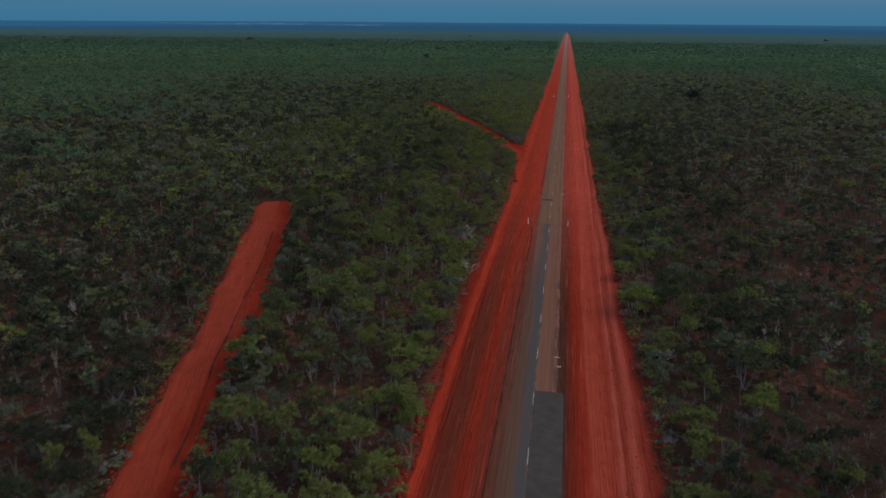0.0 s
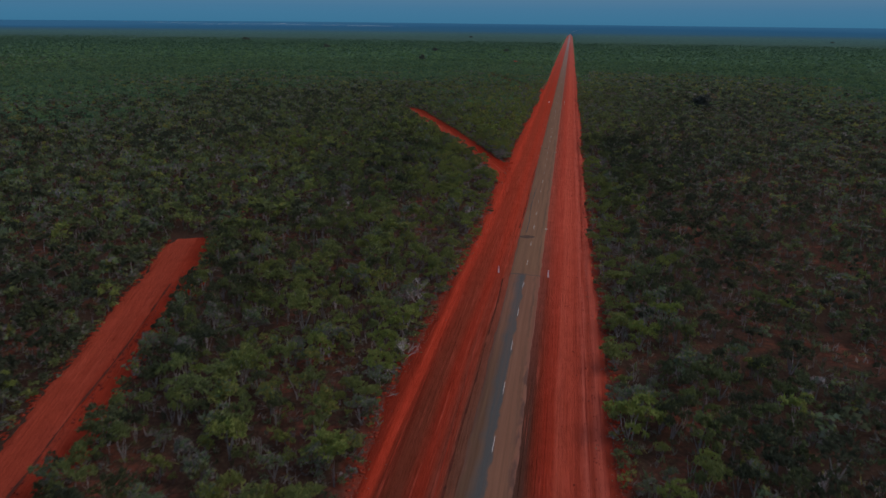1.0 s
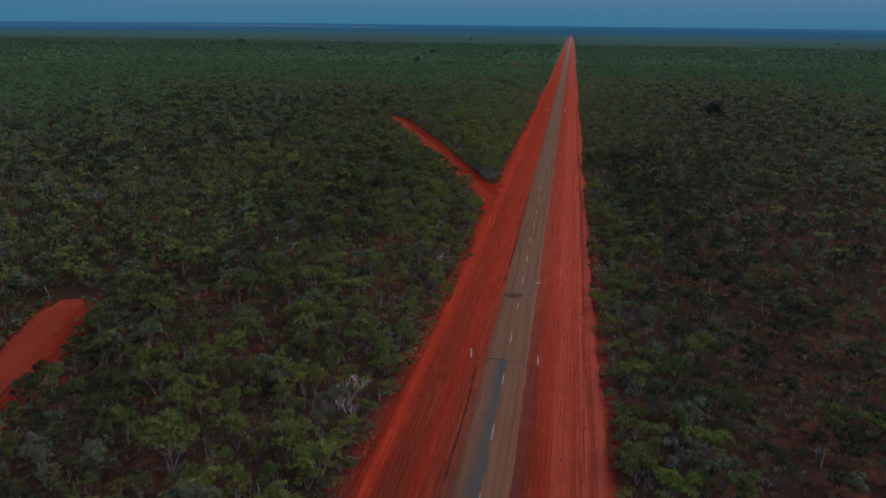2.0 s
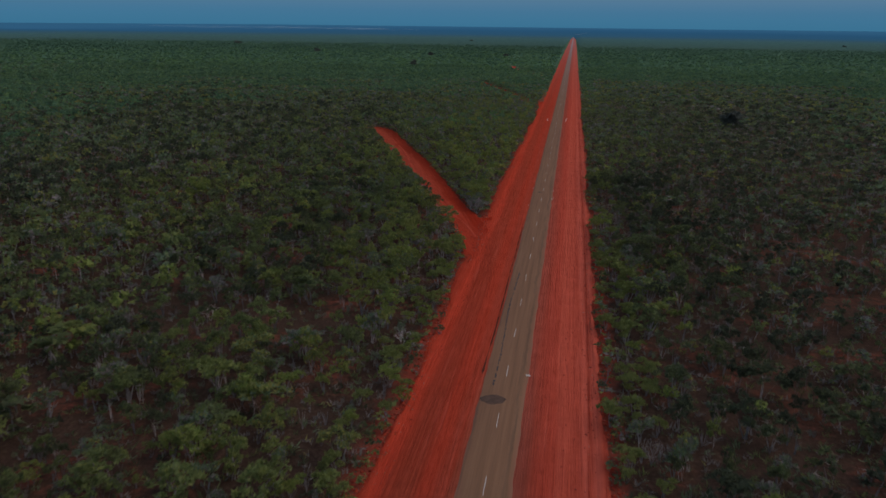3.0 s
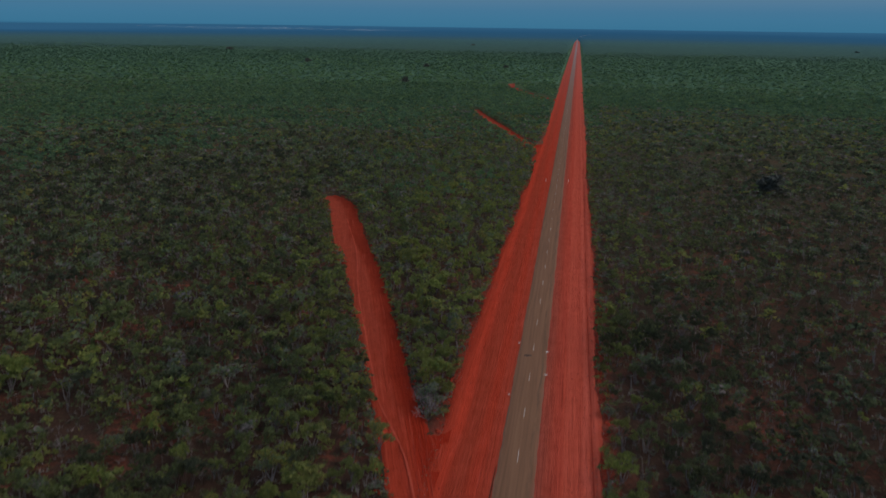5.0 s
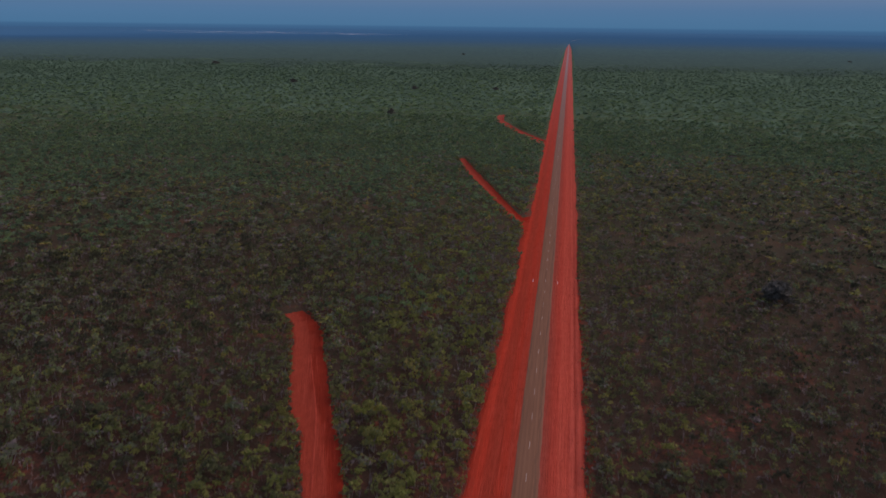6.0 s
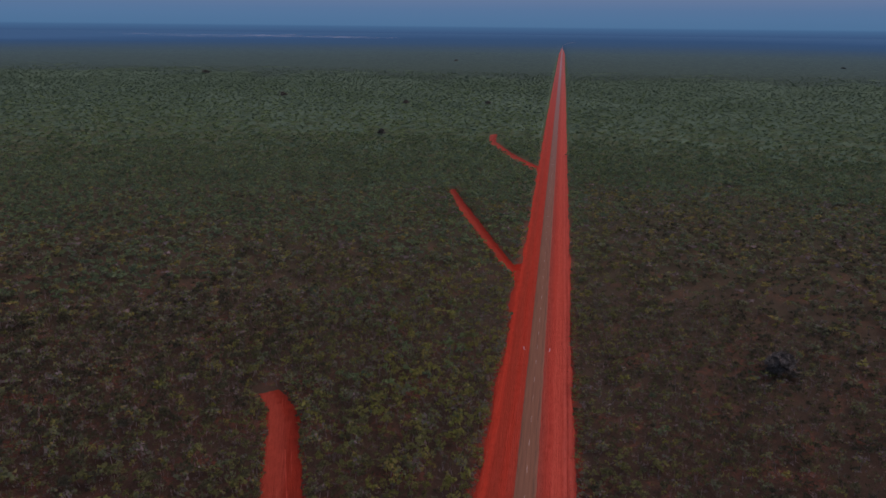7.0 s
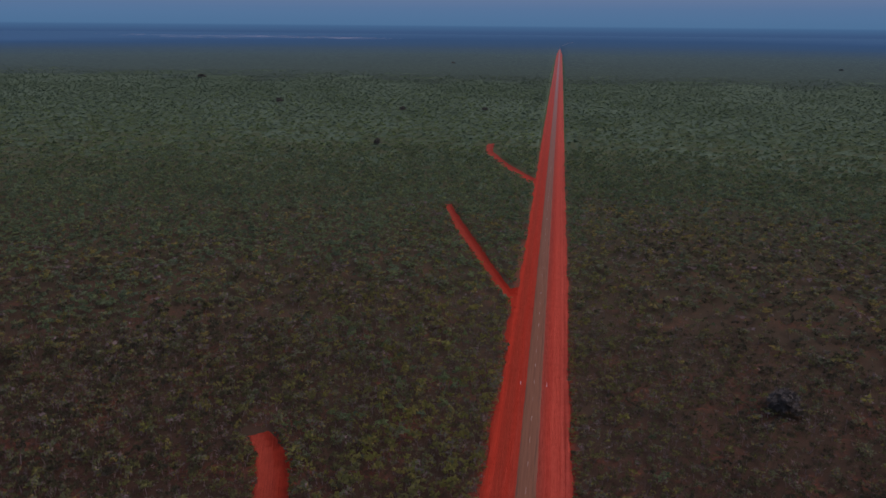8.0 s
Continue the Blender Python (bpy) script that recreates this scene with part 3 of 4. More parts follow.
# ---- scrub: templates of leaf triangles round clumps ----
def spray(centres, radius, per, size, r, flat=0.8, spiky=0.6, slim=0.42):
    """Leaf triangles round the tufts' centres: part lie on the tuft's shell, part point outwards and up."""
    c = np.repeat(centres, per, 0)
    rad = np.repeat(radius, per)
    m = len(c)
    d = r.standard_normal((m, 3))
    d /= np.linalg.norm(d, axis=1)[:, None]
    d[:, 2] = np.where(d[:, 2] < -0.3, -d[:, 2], d[:, 2])
    p = c + d * (rad * r.uniform(0.4, 1.05, m))[:, None] * np.array([1, 1, flat])
    out = d * 0.8 + np.array([0, 0, 0.6]) + 0.45 * r.standard_normal((m, 3))
    out /= np.linalg.norm(out, axis=1)[:, None]
    a = np.cross(out, r.standard_normal((m, 3)))
    a /= np.linalg.norm(a, axis=1)[:, None]
    b = np.where((r.uniform(0, 1, m) < spiky)[:, None], out, np.cross(out, a))
    s = size * r.uniform(0.6, 1.35, (m, 1))
    v = np.stack([p - a * s * slim - b * s * 0.35, p + a * s * slim - b * s * 0.30, p + b * s * 0.85], 1)
    return v.reshape(-1, 3)


def crown(seed, tufts, per, size, tall=1.0, loose=1.0, slim=0.42, spiky=0.4):
    """A crown of unit width: leafy tufts over a few merging domes, from 0.25 up to its top."""
    r = np.random.default_rng(seed)
    lobes = int(r.integers(5, 9))
    ang = r.uniform(0, 6.28) + np.arange(lobes) * 2.4 + r.uniform(-0.4, 0.4, lobes)
    reach = 0.36 * np.sqrt((np.arange(lobes) + 0.35) / lobes)
    lc = np.stack([np.cos(ang) * reach, np.sin(ang) * reach, (0.78 - 1.3 * reach ** 2 + r.uniform(-0.26, 0.10, lobes)) * tall], -1)
    lr = r.uniform(0.11, 0.19, lobes)
    k = r.integers(0, lobes, tufts)
    d = r.standard_normal((tufts, 3))
    d /= np.linalg.norm(d, axis=1)[:, None]
    d[:, 2] = np.where(d[:, 2] < -0.25, -d[:, 2], d[:, 2])
    c = lc[k] + d * (lr[k] * r.uniform(0.75, 1.05, tufts))[:, None] * np.array([1, 1, 1.0 * tall])
    return spray(c, r.uniform(0.045, 0.085, tufts) * loose, per, size, r, spiky=spiky, slim=slim)


def stems(seed, count, tall=1.0, thick=0.016, sides=3):
    r = np.random.default_rng(seed)
    vs, fs = [], []
    for _ in range(count):
        a = r.uniform(0, 6.28)
        tip = np.array([math.cos(a) * r.uniform(0.05, 0.28), math.sin(a) * r.uniform(0.05, 0.28), r.uniform(0.45, 0.68) * tall])
        foot = np.array([r.uniform(-0.04, 0.04), r.uniform(-0.04, 0.04), -0.02])
        mid = foot * 0.45 + tip * 0.55 + np.array([r.uniform(-0.04, 0.04), r.uniform(-0.04, 0.04), 0.0])
        base = len(vs)
        for q, w in ((foot, 1.0), (mid, 0.7), (tip, 0.35)):
            for s in range(sides):
                b = 6.28 * s / sides
                vs.append(q + np.array([math.cos(b), math.sin(b), 0]) * thick * w)
        for ring in range(2):
            for s in range(sides if sides > 2 else 1):
                i, j = base + ring * sides + s, base + ring * sides + (s + 1) % sides
                fs += [(i, j, j + sides), (i, j + sides, i + sides)]
    return np.array(vs), np.array(fs)


def field2(x, y, seed, period):
    """Smooth 2D noise in 0..1."""
    r = np.random.default_rng(seed)
    tab = r.uniform(0, 1, (256, 256))
    u, v = x / period + 500.0, y / period + 500.0
    i, j = np.floor(u).astype(int), np.floor(v).astype(int)
    f, g = u - i, v - j
    f, g = f * f * (3 - 2 * f), g * g * (3 - 2 * g)
    a, b = tab[i % 256, j % 256], tab[(i + 1) % 256, j % 256]
    c, d = tab[i % 256, (j + 1) % 256], tab[(i + 1) % 256, (j + 1) % 256]
    return (a * (1 - f) + b * f) * (1 - g) + (c * (1 - f) + d * f) * g


OPEN = ((-21, 66, 9, 14, 0.32), (-27, 84, 9, 12, 0.3), (-34, 130, 15, 6, 0.5), (-51, 0, 8, 5, 0.5), (28, 8, 9, 8, 0.4), (75, 400, 34, 40, 0.16), (56, 345, 22, 30, 0.14), (-65, 187, 9, 6, 0.5), (31, 62, 9, 8, 0.4), (24, 130, 8, 10, 0.35), (100, 440, 40, 40, 0.14))


def far_from_walk(x, y):
    """How near a place ever comes to the flight over the road: it lies ahead by at least its share of the way across."""
    ahead = np.maximum(np.maximum(np.where(x < 0, -x / 0.80, x / 0.40), 55.0), y - 161.0)
    return np.hypot(x, ahead)


def in_sector(x, y):
    return (y > -28) & (x > -(0.84 * (y + 66) + 22)) & (x < 0.47 * (y + 66) + 22)


def scatter(cell, x0, x1, y0, y1, seed, more=0.0):
    r = np.random.default_rng(seed)
    gx_, gy_ = np.meshgrid(np.arange(x0, x1, cell), np.arange(y0, y1, cell))
    x = gx_.ravel() + r.uniform(-0.62, 0.62, gx_.size) * cell
    y = gy_.ravel() + r.uniform(-0.62, 0.62, gx_.size) * cell
    dens = 0.50 + 0.50 * field2(x, y, 71, 26) + 0.40 * field2(x, y, 72, 9)
    dens = dens - np.where(x > 0, 0.20 * np.clip((x - 14) / 10, 0.3, 1) * np.clip((260 - y) / 60, 0.5, 1), 0.0)
    for ox, oy, sx_, sy_, less in OPEN:
        dens = dens - less * np.exp(-((x - ox) / sx_) ** 2 - ((y - oy) / sy_) ** 2)
    keep = r.uniform(0, 1, x.size) < dens + more
    return x[keep], y[keep], r


def plants(x, y, r, mean=2.6):
    """Width, height and tone of scrub plants."""
    w = np.clip(mean * np.exp(0.38 * r.standard_normal(x.size)), 1.0, 5.6)
    h = np.clip(w * r.uniform(0.95, 1.55, x.size), 1.1, 4.3)
    t = np.clip(0.30 + 0.15 * r.standard_normal(x.size) + 0.25 * (field2(x, y, 73, 40) - 0.5), 0.02, 0.80)
    # tones fall off towards both sides, imitating lens vignetting
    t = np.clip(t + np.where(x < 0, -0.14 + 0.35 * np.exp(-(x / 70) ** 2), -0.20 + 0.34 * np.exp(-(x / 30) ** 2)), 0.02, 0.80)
    t = np.clip(t - 0.20 * np.clip((np.abs(x) - 30) / 25, 0, 1) * np.clip((90 - y) / 40, 0, 1), 0.02, 0.80)   # darker plants at the near sides, toned down further for lens vignetting
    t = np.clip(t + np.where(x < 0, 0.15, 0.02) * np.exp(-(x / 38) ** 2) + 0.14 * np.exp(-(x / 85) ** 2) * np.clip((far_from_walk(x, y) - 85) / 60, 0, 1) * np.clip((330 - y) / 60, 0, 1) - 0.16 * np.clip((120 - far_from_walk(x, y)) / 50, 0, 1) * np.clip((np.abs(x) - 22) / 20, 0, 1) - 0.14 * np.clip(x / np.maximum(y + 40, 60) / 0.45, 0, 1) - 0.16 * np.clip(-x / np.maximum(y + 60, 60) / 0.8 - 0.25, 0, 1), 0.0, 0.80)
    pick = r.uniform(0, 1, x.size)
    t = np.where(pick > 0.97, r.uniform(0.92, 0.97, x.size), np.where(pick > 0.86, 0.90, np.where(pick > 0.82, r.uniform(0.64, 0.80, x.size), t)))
    # greyer green tones take over farther along the plain, painting aerial haze
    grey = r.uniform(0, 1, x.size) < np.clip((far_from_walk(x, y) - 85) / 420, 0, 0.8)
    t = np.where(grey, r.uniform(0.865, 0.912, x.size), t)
    return w, h, t


def build_stuff(name, templates, x, y, w, h, tone, r, label, tris=None, mat=None):
    """Joins many plants into one mesh."""
    k = r.integers(0, len(templates), x.size)
    rot = r.uniform(0, 6.283, x.size)
    V, F, T, base = [], [], [], 0
    for i, tpl in enumerate(templates):
        tv, tf = tpl if isinstance(tpl, tuple) else (tpl, np.arange(len(tpl)).reshape(-1, 3))
        s = np.nonzero(k == i)[0]
        if not len(s):
            continue
        c, sn = np.cos(rot[s])[:, None], np.sin(rot[s])[:, None]
        px = (tv[None, :, 0] * c - tv[None, :, 1] * sn) * w[s][:, None] + x[s][:, None]
        py = (tv[None, :, 0] * sn + tv[None, :, 1] * c) * w[s][:, None] + y[s][:, None]
        pz = tv[None, :, 2] * h[s][:, None]
        V.append(np.stack([px, py, pz], -1).reshape(-1, 3))
        F.append((tf[None] + (base + np.arange(len(s)) * len(tv))[:, None, None]).reshape(-1, 3))
        tt = tone[s][:, None] + 0.06 * (np.repeat(np.random.default_rng(i).standard_normal((1, (len(tv) + 26) // 27)), 27, 1)[:, :len(tv)])
        T.append(np.clip(tt, 0, 1).ravel())
        base += len(s) * len(tv)
    me = mesh_np(name, np.concatenate(V), np.concatenate(F), mat or M_LEAF, np.concatenate(T))
    return tagged(new(name, me), label, "scrub", kind="stuff")


LOD_A = [crown(500 + i, 70, 8, 0.080, 1.0, 0.95, 0.30, 0.6) for i in range(12)]
LOD_B = [crown(540 + i, 26, 3, 0.150, 1.0, 1.2, 0.45, 0.25) for i in range(12)]
LOD_B2 = [crown(555 + i, 22, 2, 0.165, 1.0, 1.3, 0.48, 0.35) for i in range(12)]
LOD_C = [crown(570 + i, 10, 2, 0.27, 1.0, 1.4, 0.5, 0.2) for i in range(10)]
LOD_D = [crown(590 + i, 3, 2, 0.60, 1.0, 1.4, 0.5, 0.1) for i in range(8)]
STEM_A = [stems(600 + i, 4, 1.0, 0.019, 2) for i in range(8)]
STEM_B = [stems(620 + i, 1, 1.0, 0.024, 2) for i in range(8)]


def clear_of_road(x, y, w):
    return (np.abs(x) > np.where(x < 0, np.interp(y, Y_ROAD, EDGE_L), np.interp(y, Y_ROAD, EDGE_R)) - 0.1 + 0.24 * w) & ~inside_drain(x, y, 0.1 + 0.2 * w)


# ---- plants that stand out one by one: x, y, width, kind ----
MARKED = [(-13.3, 15.3, 6.0, "b"), (12.9, 39.2, 6.2, "b"), (19.1, 34.1, 3.1, "b"), (23.1, 18.4, 7.0, "d"), (22.8, 10.5, 5.1, "b"), (-33.2, 13.8, 6.2, "o"), (-28.6, 0.5, 5.6, "o"),
          (-18.0, -8.0, 4.7, "b"), (-15.6, -2.5, 5.6, "o"), (27.7, -1.3, 3.4, "o"), (-51.0, 35.4, 3.9, "b"), (13.9, 20.4, 4.1, "g"), (12.4, 55.3, 4.3, "o"), (-26.8, 59.7, 6.2, "o")]
MARKED += [(-23.1, 64.8, 4.0, "o"), (19.3, 69.7, 4.7, "b"), (37.2, 79.2, 3.0, "b"), (14.7, 83.9, 5.3, "o"), (-29.1, 115.8, 6.0, "y"), (-12.8, 174.8, 1.9, "b"), (-18.0, 190.5, 5.0, "y"),
           (-30.2, 108.5, 6.4, "o"), (-23.1, 110.2, 3.8, "b"), (12.8, 188.5, 4.6, "b"), (13.4, 157.5, 5.2, "o"), (17.6, 150.2, 4.6, "g"), (-17.2, 134.2, 4.7, "b"), (-13.4, 117.6, 4.3, "o")]
MARKED += [(-73.0, 158.8, 6.0, "g"), (-40.6, 118.0, 3.8, "o"), (-14.2, 161.4, 5.2, "o"), (-48.0, 174.4, 4.1, "b"), (-75.7, 196.3, 6.3, "b"), (-25.3, 165.1, 4.2, "o"), (-25.6, 150.3, 3.6, "y"),
           (-13.6, 203.0, 4.6, "g"), (-30.5, 268.2, 6.4, "y"), (13.0, 20.0, 3.0, "o"), (12.6, 101.0, 3.4, "o"), (-12.9, 83.0, 3.6, "o"), (-13.4, 98.0, 4.2, "y"), (-13.2, 148.5, 4.0, "o")]
KINDS = {"b": ("fresh bright green wattle bush with pale leaf tips", 0.68), "o": ("dull olive wattle bush with grey stems", 0.50), "y": ("yellowish green scrub tree with an open crown", 0.80),
         "g": ("grey-green twiggy bush with thin foliage", 0.91), "d": ("dark green broad scrub tree with a dense crown", 0.18)}


def scrub_tree(kind, seed, width, height):
    """One plant: an Empty at its foot, with stems and crown."""
    label, tone = KINDS[kind]
    root = tagged(new("scrub_tree"), label + (" beside the road" if kind in "oy" else " in the scrub"), "bush", "scrub plants along the road", "")
    sv, sf = stems(seed + 1, 5, 1.0, 0.015, 5)
    part("trunk", mesh_np("trunk", sv * (width, width, height), sf, M_BARK), root, "thin grey branching stems")
    cv = crown(seed, 92, 10, 0.074, 1.0, 0.95, 0.27, 0.65) * (width, width, height)
    r = np.random.default_rng(seed)
    tn = np.clip(tone + 0.05 * np.repeat(r.standard_normal(len(cv) // 3), 3), 0, 1)
    part("crown", mesh_np("crown", cv, np.arange(len(cv)).reshape(-1, 3), M_LEAF, tn), root)
    return root


protos = {k: [scrub_tree(k, 700 + 37 * i + ord(k), 4.0, 3.6) for i in range(3)] for k in KINDS}
used = {k: 0 for k in KINDS}
taken = []


def place(kind, x, y, width, spin):
    """Sets one plant; the first of each shape is the one that was built."""
    i = used[kind]
    used[kind] += 1
    s = width / 4.0
    ob = protos[kind][i % 3]
    if i >= 3:
        ob = copy_thing(ob, pose(x * U, y * U, 0, 0, 0, spin))
    ob.matrix_basis = pose(x * U, y * U, 0, 0, 0, spin) @ Matrix.Diagonal((s, s, s * (0.8 + 0.05 * (i % 7)), 1))
    taken.append((x, y, width))


for i, (px_, py_, pw_, kind) in enumerate(MARKED):
    place(kind, px_, py_, pw_, 57.0 * i)

place("d", -9.7, 129.9, 1.7, 40.0)
xa, ya, ra = scatter(2.35, -260, 180, -28, 290, 81)
wa, ha, ta = plants(xa, ya, ra, 2.4)
# nearest plants darkened a little more, partly for the vignetting
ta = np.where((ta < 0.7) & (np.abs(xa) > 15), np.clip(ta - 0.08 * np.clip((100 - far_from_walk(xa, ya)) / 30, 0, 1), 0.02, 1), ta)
tk = np.array(taken)
near_marked = (np.hypot(xa[:, None] - tk[None, :, 0], ya[:, None] - tk[None, :, 1]) < 0.34 * (wa[:, None] + tk[None, :, 2])).any(1)
ok = clear_of_road(xa, ya, wa) & in_sector(xa, ya) & (far_from_walk(xa, ya) < 68 + 24 * ra.uniform(0, 1, xa.size)) & ~near_marked
xa, ya, wa, ha, ta = xa[ok], ya[ok], wa[ok], ha[ok], ta[ok]
# the plants along both sides of the road's near stretch are things of their own
row = (np.abs(xa) < 25) & (ya > -12) & (ya < 205)
idx = np.nonzero(row)[0]
idx = idx[np.argsort(np.abs(xa[idx]))][:300 - len(MARKED)]
single = np.zeros(xa.size, bool)
single[idx] = True
for i in idx:
    t_ = ta[i]
    kind = "g" if t_ > 0.88 else "y" if t_ > 0.76 else "b" if t_ > 0.56 else "o" if t_ > 0.06 else "d"
    place(kind, float(xa[i]), float(ya[i]), float(wa[i]), float(i * 71 % 360))
for k, obs in protos.items():
    for ob in obs[used[k]:]:
        for c_ in ob.children:
            bpy.data.objects.remove(c_)
        bpy.data.objects.remove(ob)
s_ = ~single
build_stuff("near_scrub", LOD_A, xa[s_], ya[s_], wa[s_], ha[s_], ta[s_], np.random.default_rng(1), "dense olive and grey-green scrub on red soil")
build_stuff("near_scrub_stems", STEM_A, xa[s_], ya[s_], wa[s_], ha[s_], ta[s_], np.random.default_rng(2), "thin grey scrub stems under the leaves", mat=M_BARK)

xb, yb, rb = scatter(2.45, -390, 240, -28, 570, 82, 0.05)
wb, hb, tb = plants(xb, yb, rb, 2.35)
low = xb > 11
wb, hb = np.where(low, wb * 0.85, wb), np.where(low, hb * 0.72, hb)
d_ = far_from_walk(xb, yb)
ok = clear_of_road(xb, yb, wb) & in_sector(xb, yb) & (d_ >= 68 + 24 * rb.uniform(0, 1, xb.size)) & (d_ < 240 + 130 * rb.uniform(0, 1, xb.size))
xb, yb, wb, hb, tb, d_ = xb[ok], yb[ok], wb[ok], hb[ok], tb[ok], d_[ok]
rb2 = np.random.default_rng(33)
near_b = d_ < 130 + 40 * rb2.uniform(0, 1, xb.size)
# the haze-tinted leaves grow commoner with distance
green_b = ~near_b & (0.5 * field2(xb, yb, 75, 34) + 0.5 * rb2.uniform(0, 1, xb.size) < np.clip((d_ - 130) / 460, 0, 0.6))
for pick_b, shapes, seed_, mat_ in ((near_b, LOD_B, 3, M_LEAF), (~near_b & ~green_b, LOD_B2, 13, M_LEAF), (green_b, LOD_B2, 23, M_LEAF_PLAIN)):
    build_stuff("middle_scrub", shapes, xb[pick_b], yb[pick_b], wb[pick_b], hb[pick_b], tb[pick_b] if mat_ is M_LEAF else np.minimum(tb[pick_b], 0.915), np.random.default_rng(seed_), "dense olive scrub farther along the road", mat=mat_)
build_stuff("middle_scrub_stems", STEM_B, xb, yb, wb, hb, tb, np.random.default_rng(4), "thin grey scrub stems under the leaves", mat=M_BARK)

xc, yc, rc = scatter(3.35, -800, 500, -28, 860, 83, 0.2)
wc, hc, tc = plants(xc, yc, rc, 3.3)
hc = np.minimum(hc, 3.0)
d_ = far_from_walk(xc, yc)
ok = clear_of_road(xc, yc, wc) & in_sector(xc, yc) & (d_ >= 240 + 130 * rc.uniform(0, 1, xc.size)) & (d_ < 560 + 200 * rc.uniform(0, 1, xc.size))
olive = 0.5 * field2(xc, yc, 75, 34) + 0.5 * rc.uniform(0, 1, xc.size) > np.clip((d_ - 130) / 460, 0, 1) - np.where(xc > 20, 0.3, 0.0) * np.clip((620 - d_) / 150, 0, 1)
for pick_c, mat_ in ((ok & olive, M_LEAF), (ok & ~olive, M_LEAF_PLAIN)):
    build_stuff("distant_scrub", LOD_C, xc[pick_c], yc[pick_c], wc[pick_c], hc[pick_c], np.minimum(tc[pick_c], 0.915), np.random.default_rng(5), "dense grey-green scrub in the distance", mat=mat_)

xd, yd, rd = scatter(6.6, -2900, 1700, -28, 3200, 84)
wd, hd, td = plants(xd, yd, rd, 4.3)
hd = np.minimum(hd * 0.36, 1.7)
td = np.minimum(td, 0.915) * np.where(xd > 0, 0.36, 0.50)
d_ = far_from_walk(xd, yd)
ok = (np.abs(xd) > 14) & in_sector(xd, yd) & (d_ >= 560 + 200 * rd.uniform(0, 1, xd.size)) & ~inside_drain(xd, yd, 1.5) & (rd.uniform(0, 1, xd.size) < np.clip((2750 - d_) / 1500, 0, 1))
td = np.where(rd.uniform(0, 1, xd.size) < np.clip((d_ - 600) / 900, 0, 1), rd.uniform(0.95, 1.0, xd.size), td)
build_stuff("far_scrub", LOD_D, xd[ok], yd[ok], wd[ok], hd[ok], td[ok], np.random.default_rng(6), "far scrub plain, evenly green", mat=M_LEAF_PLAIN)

# scrub behind and beside the flight line
xe, ye, re_ = scatter(6.2, -250, 250, -190, 330, 85, 0.1)
we, he, te = plants(xe, ye, re_, 3.9)
ok = clear_of_road(xe, ye, we) & ~in_sector(xe, ye)
build_stuff("side_scrub", LOD_C, xe[ok], ye[ok], we[ok], he[ok], np.minimum(te[ok], 0.9), np.random.default_rng(7), "dense scrub beside and behind the road")
xe, ye, re_ = scatter(13.0, -620, 620, -520, 620, 95)
we, he, te = plants(xe, ye, re_, 6.0)
ok = (np.abs(xe) > 15) & ~in_sector(xe, ye) & ((np.abs(xe) > 250) | (ye < -190) | (ye > 330))
build_stuff("outer_scrub", LOD_D, xe[ok], ye[ok], we[ok], np.minimum(he[ok], 3.6), np.minimum(te[ok], 0.9), np.random.default_rng(17), "scrub far to the sides of the road")

# low shrubs that line the edges of the verges and drains
re2 = np.random.default_rng(87)
ly_ = np.arange(-26, 460, 0.62)
ly_ = ly_ + re2.uniform(-0.4, 0.4, ly_.size)
off = re2.uniform(0.1, 1.5, ly_.size)
left_side = re2.uniform(0, 1, ly_.size) < 0.5
lx_ = np.where(left_side, -np.interp(ly_, Y_ROAD, EDGE_L) - off, np.interp(ly_, Y_ROAD, EDGE_R) + off)
keep = ~inside_drain(lx_, ly_, 0.2)
lx_, ly_ = lx_[keep], ly_[keep]
for left, right in (DRAIN_A, DRAIN_B, DRAIN_C):
    for edge_, sgn in ((left, -1), (right, 1)):
        p_ = np.array(edge_, float)
        yy_ = np.arange(p_[:, 1].min(), p_[:, 1].max(), 0.9)
        o_ = np.argsort(p_[:, 1])
        xx_ = np.interp(yy_, p_[o_, 1], p_[o_, 0]) + sgn * re2.uniform(-0.2, 1.3, yy_.size)
        good = (xx_ < -11.5) & (yy_ > -28)
        lx_, ly_ = np.concatenate([lx_, xx_[good]]), np.concatenate([ly_, yy_[good]])
lw_ = re2.uniform(0.9, 2.2, lx_.size)
lt_ = np.where(re2.uniform(0, 1, lx_.size) > 0.75, re2.uniform(0.88, 0.97, lx_.size), re2.uniform(0.10, 0.62, lx_.size))
build_stuff("edge_shrubs", LOD_B2, lx_, ly_, lw_, lw_ * re2.uniform(0.55, 0.95, lx_.size), lt_, np.random.default_rng(9), "low olive shrubs along the cleared red soil")

# leaf litter and sticks strewn over the outer edges of the cleared soil
rl = np.random.default_rng(97)
ny_ = rl.uniform(-28, 330, 5200)
no_ = 0.25 - 0.75 * np.abs(rl.standard_normal(5200))
nl_ = rl.uniform(0, 1, 5200) < 0.5
nx_ = np.where(nl_, -np.interp(ny_, Y_ROAD, EDGE_L) - no_, np.interp(ny_, Y_ROAD, EDGE_R) + no_)
LITTER = [spray(np.array([[0, 0, 0.25]]), np.array([0.5]), 3, 0.55, np.random.default_rng(700 + i), 0.5, 0.7) for i in range(6)]
nw_ = rl.uniform(0.08, 0.26, 5200)
build_stuff("edge_litter", LITTER, nx_, ny_, nw_, nw_ * 0.4, rl.uniform(0.93, 0.97, 5200) * (rl.uniform(0, 1, 5200) < 0.7), np.random.default_rng(14), "leaf litter and sticks along the edges of the red soil").location.z = 0.07

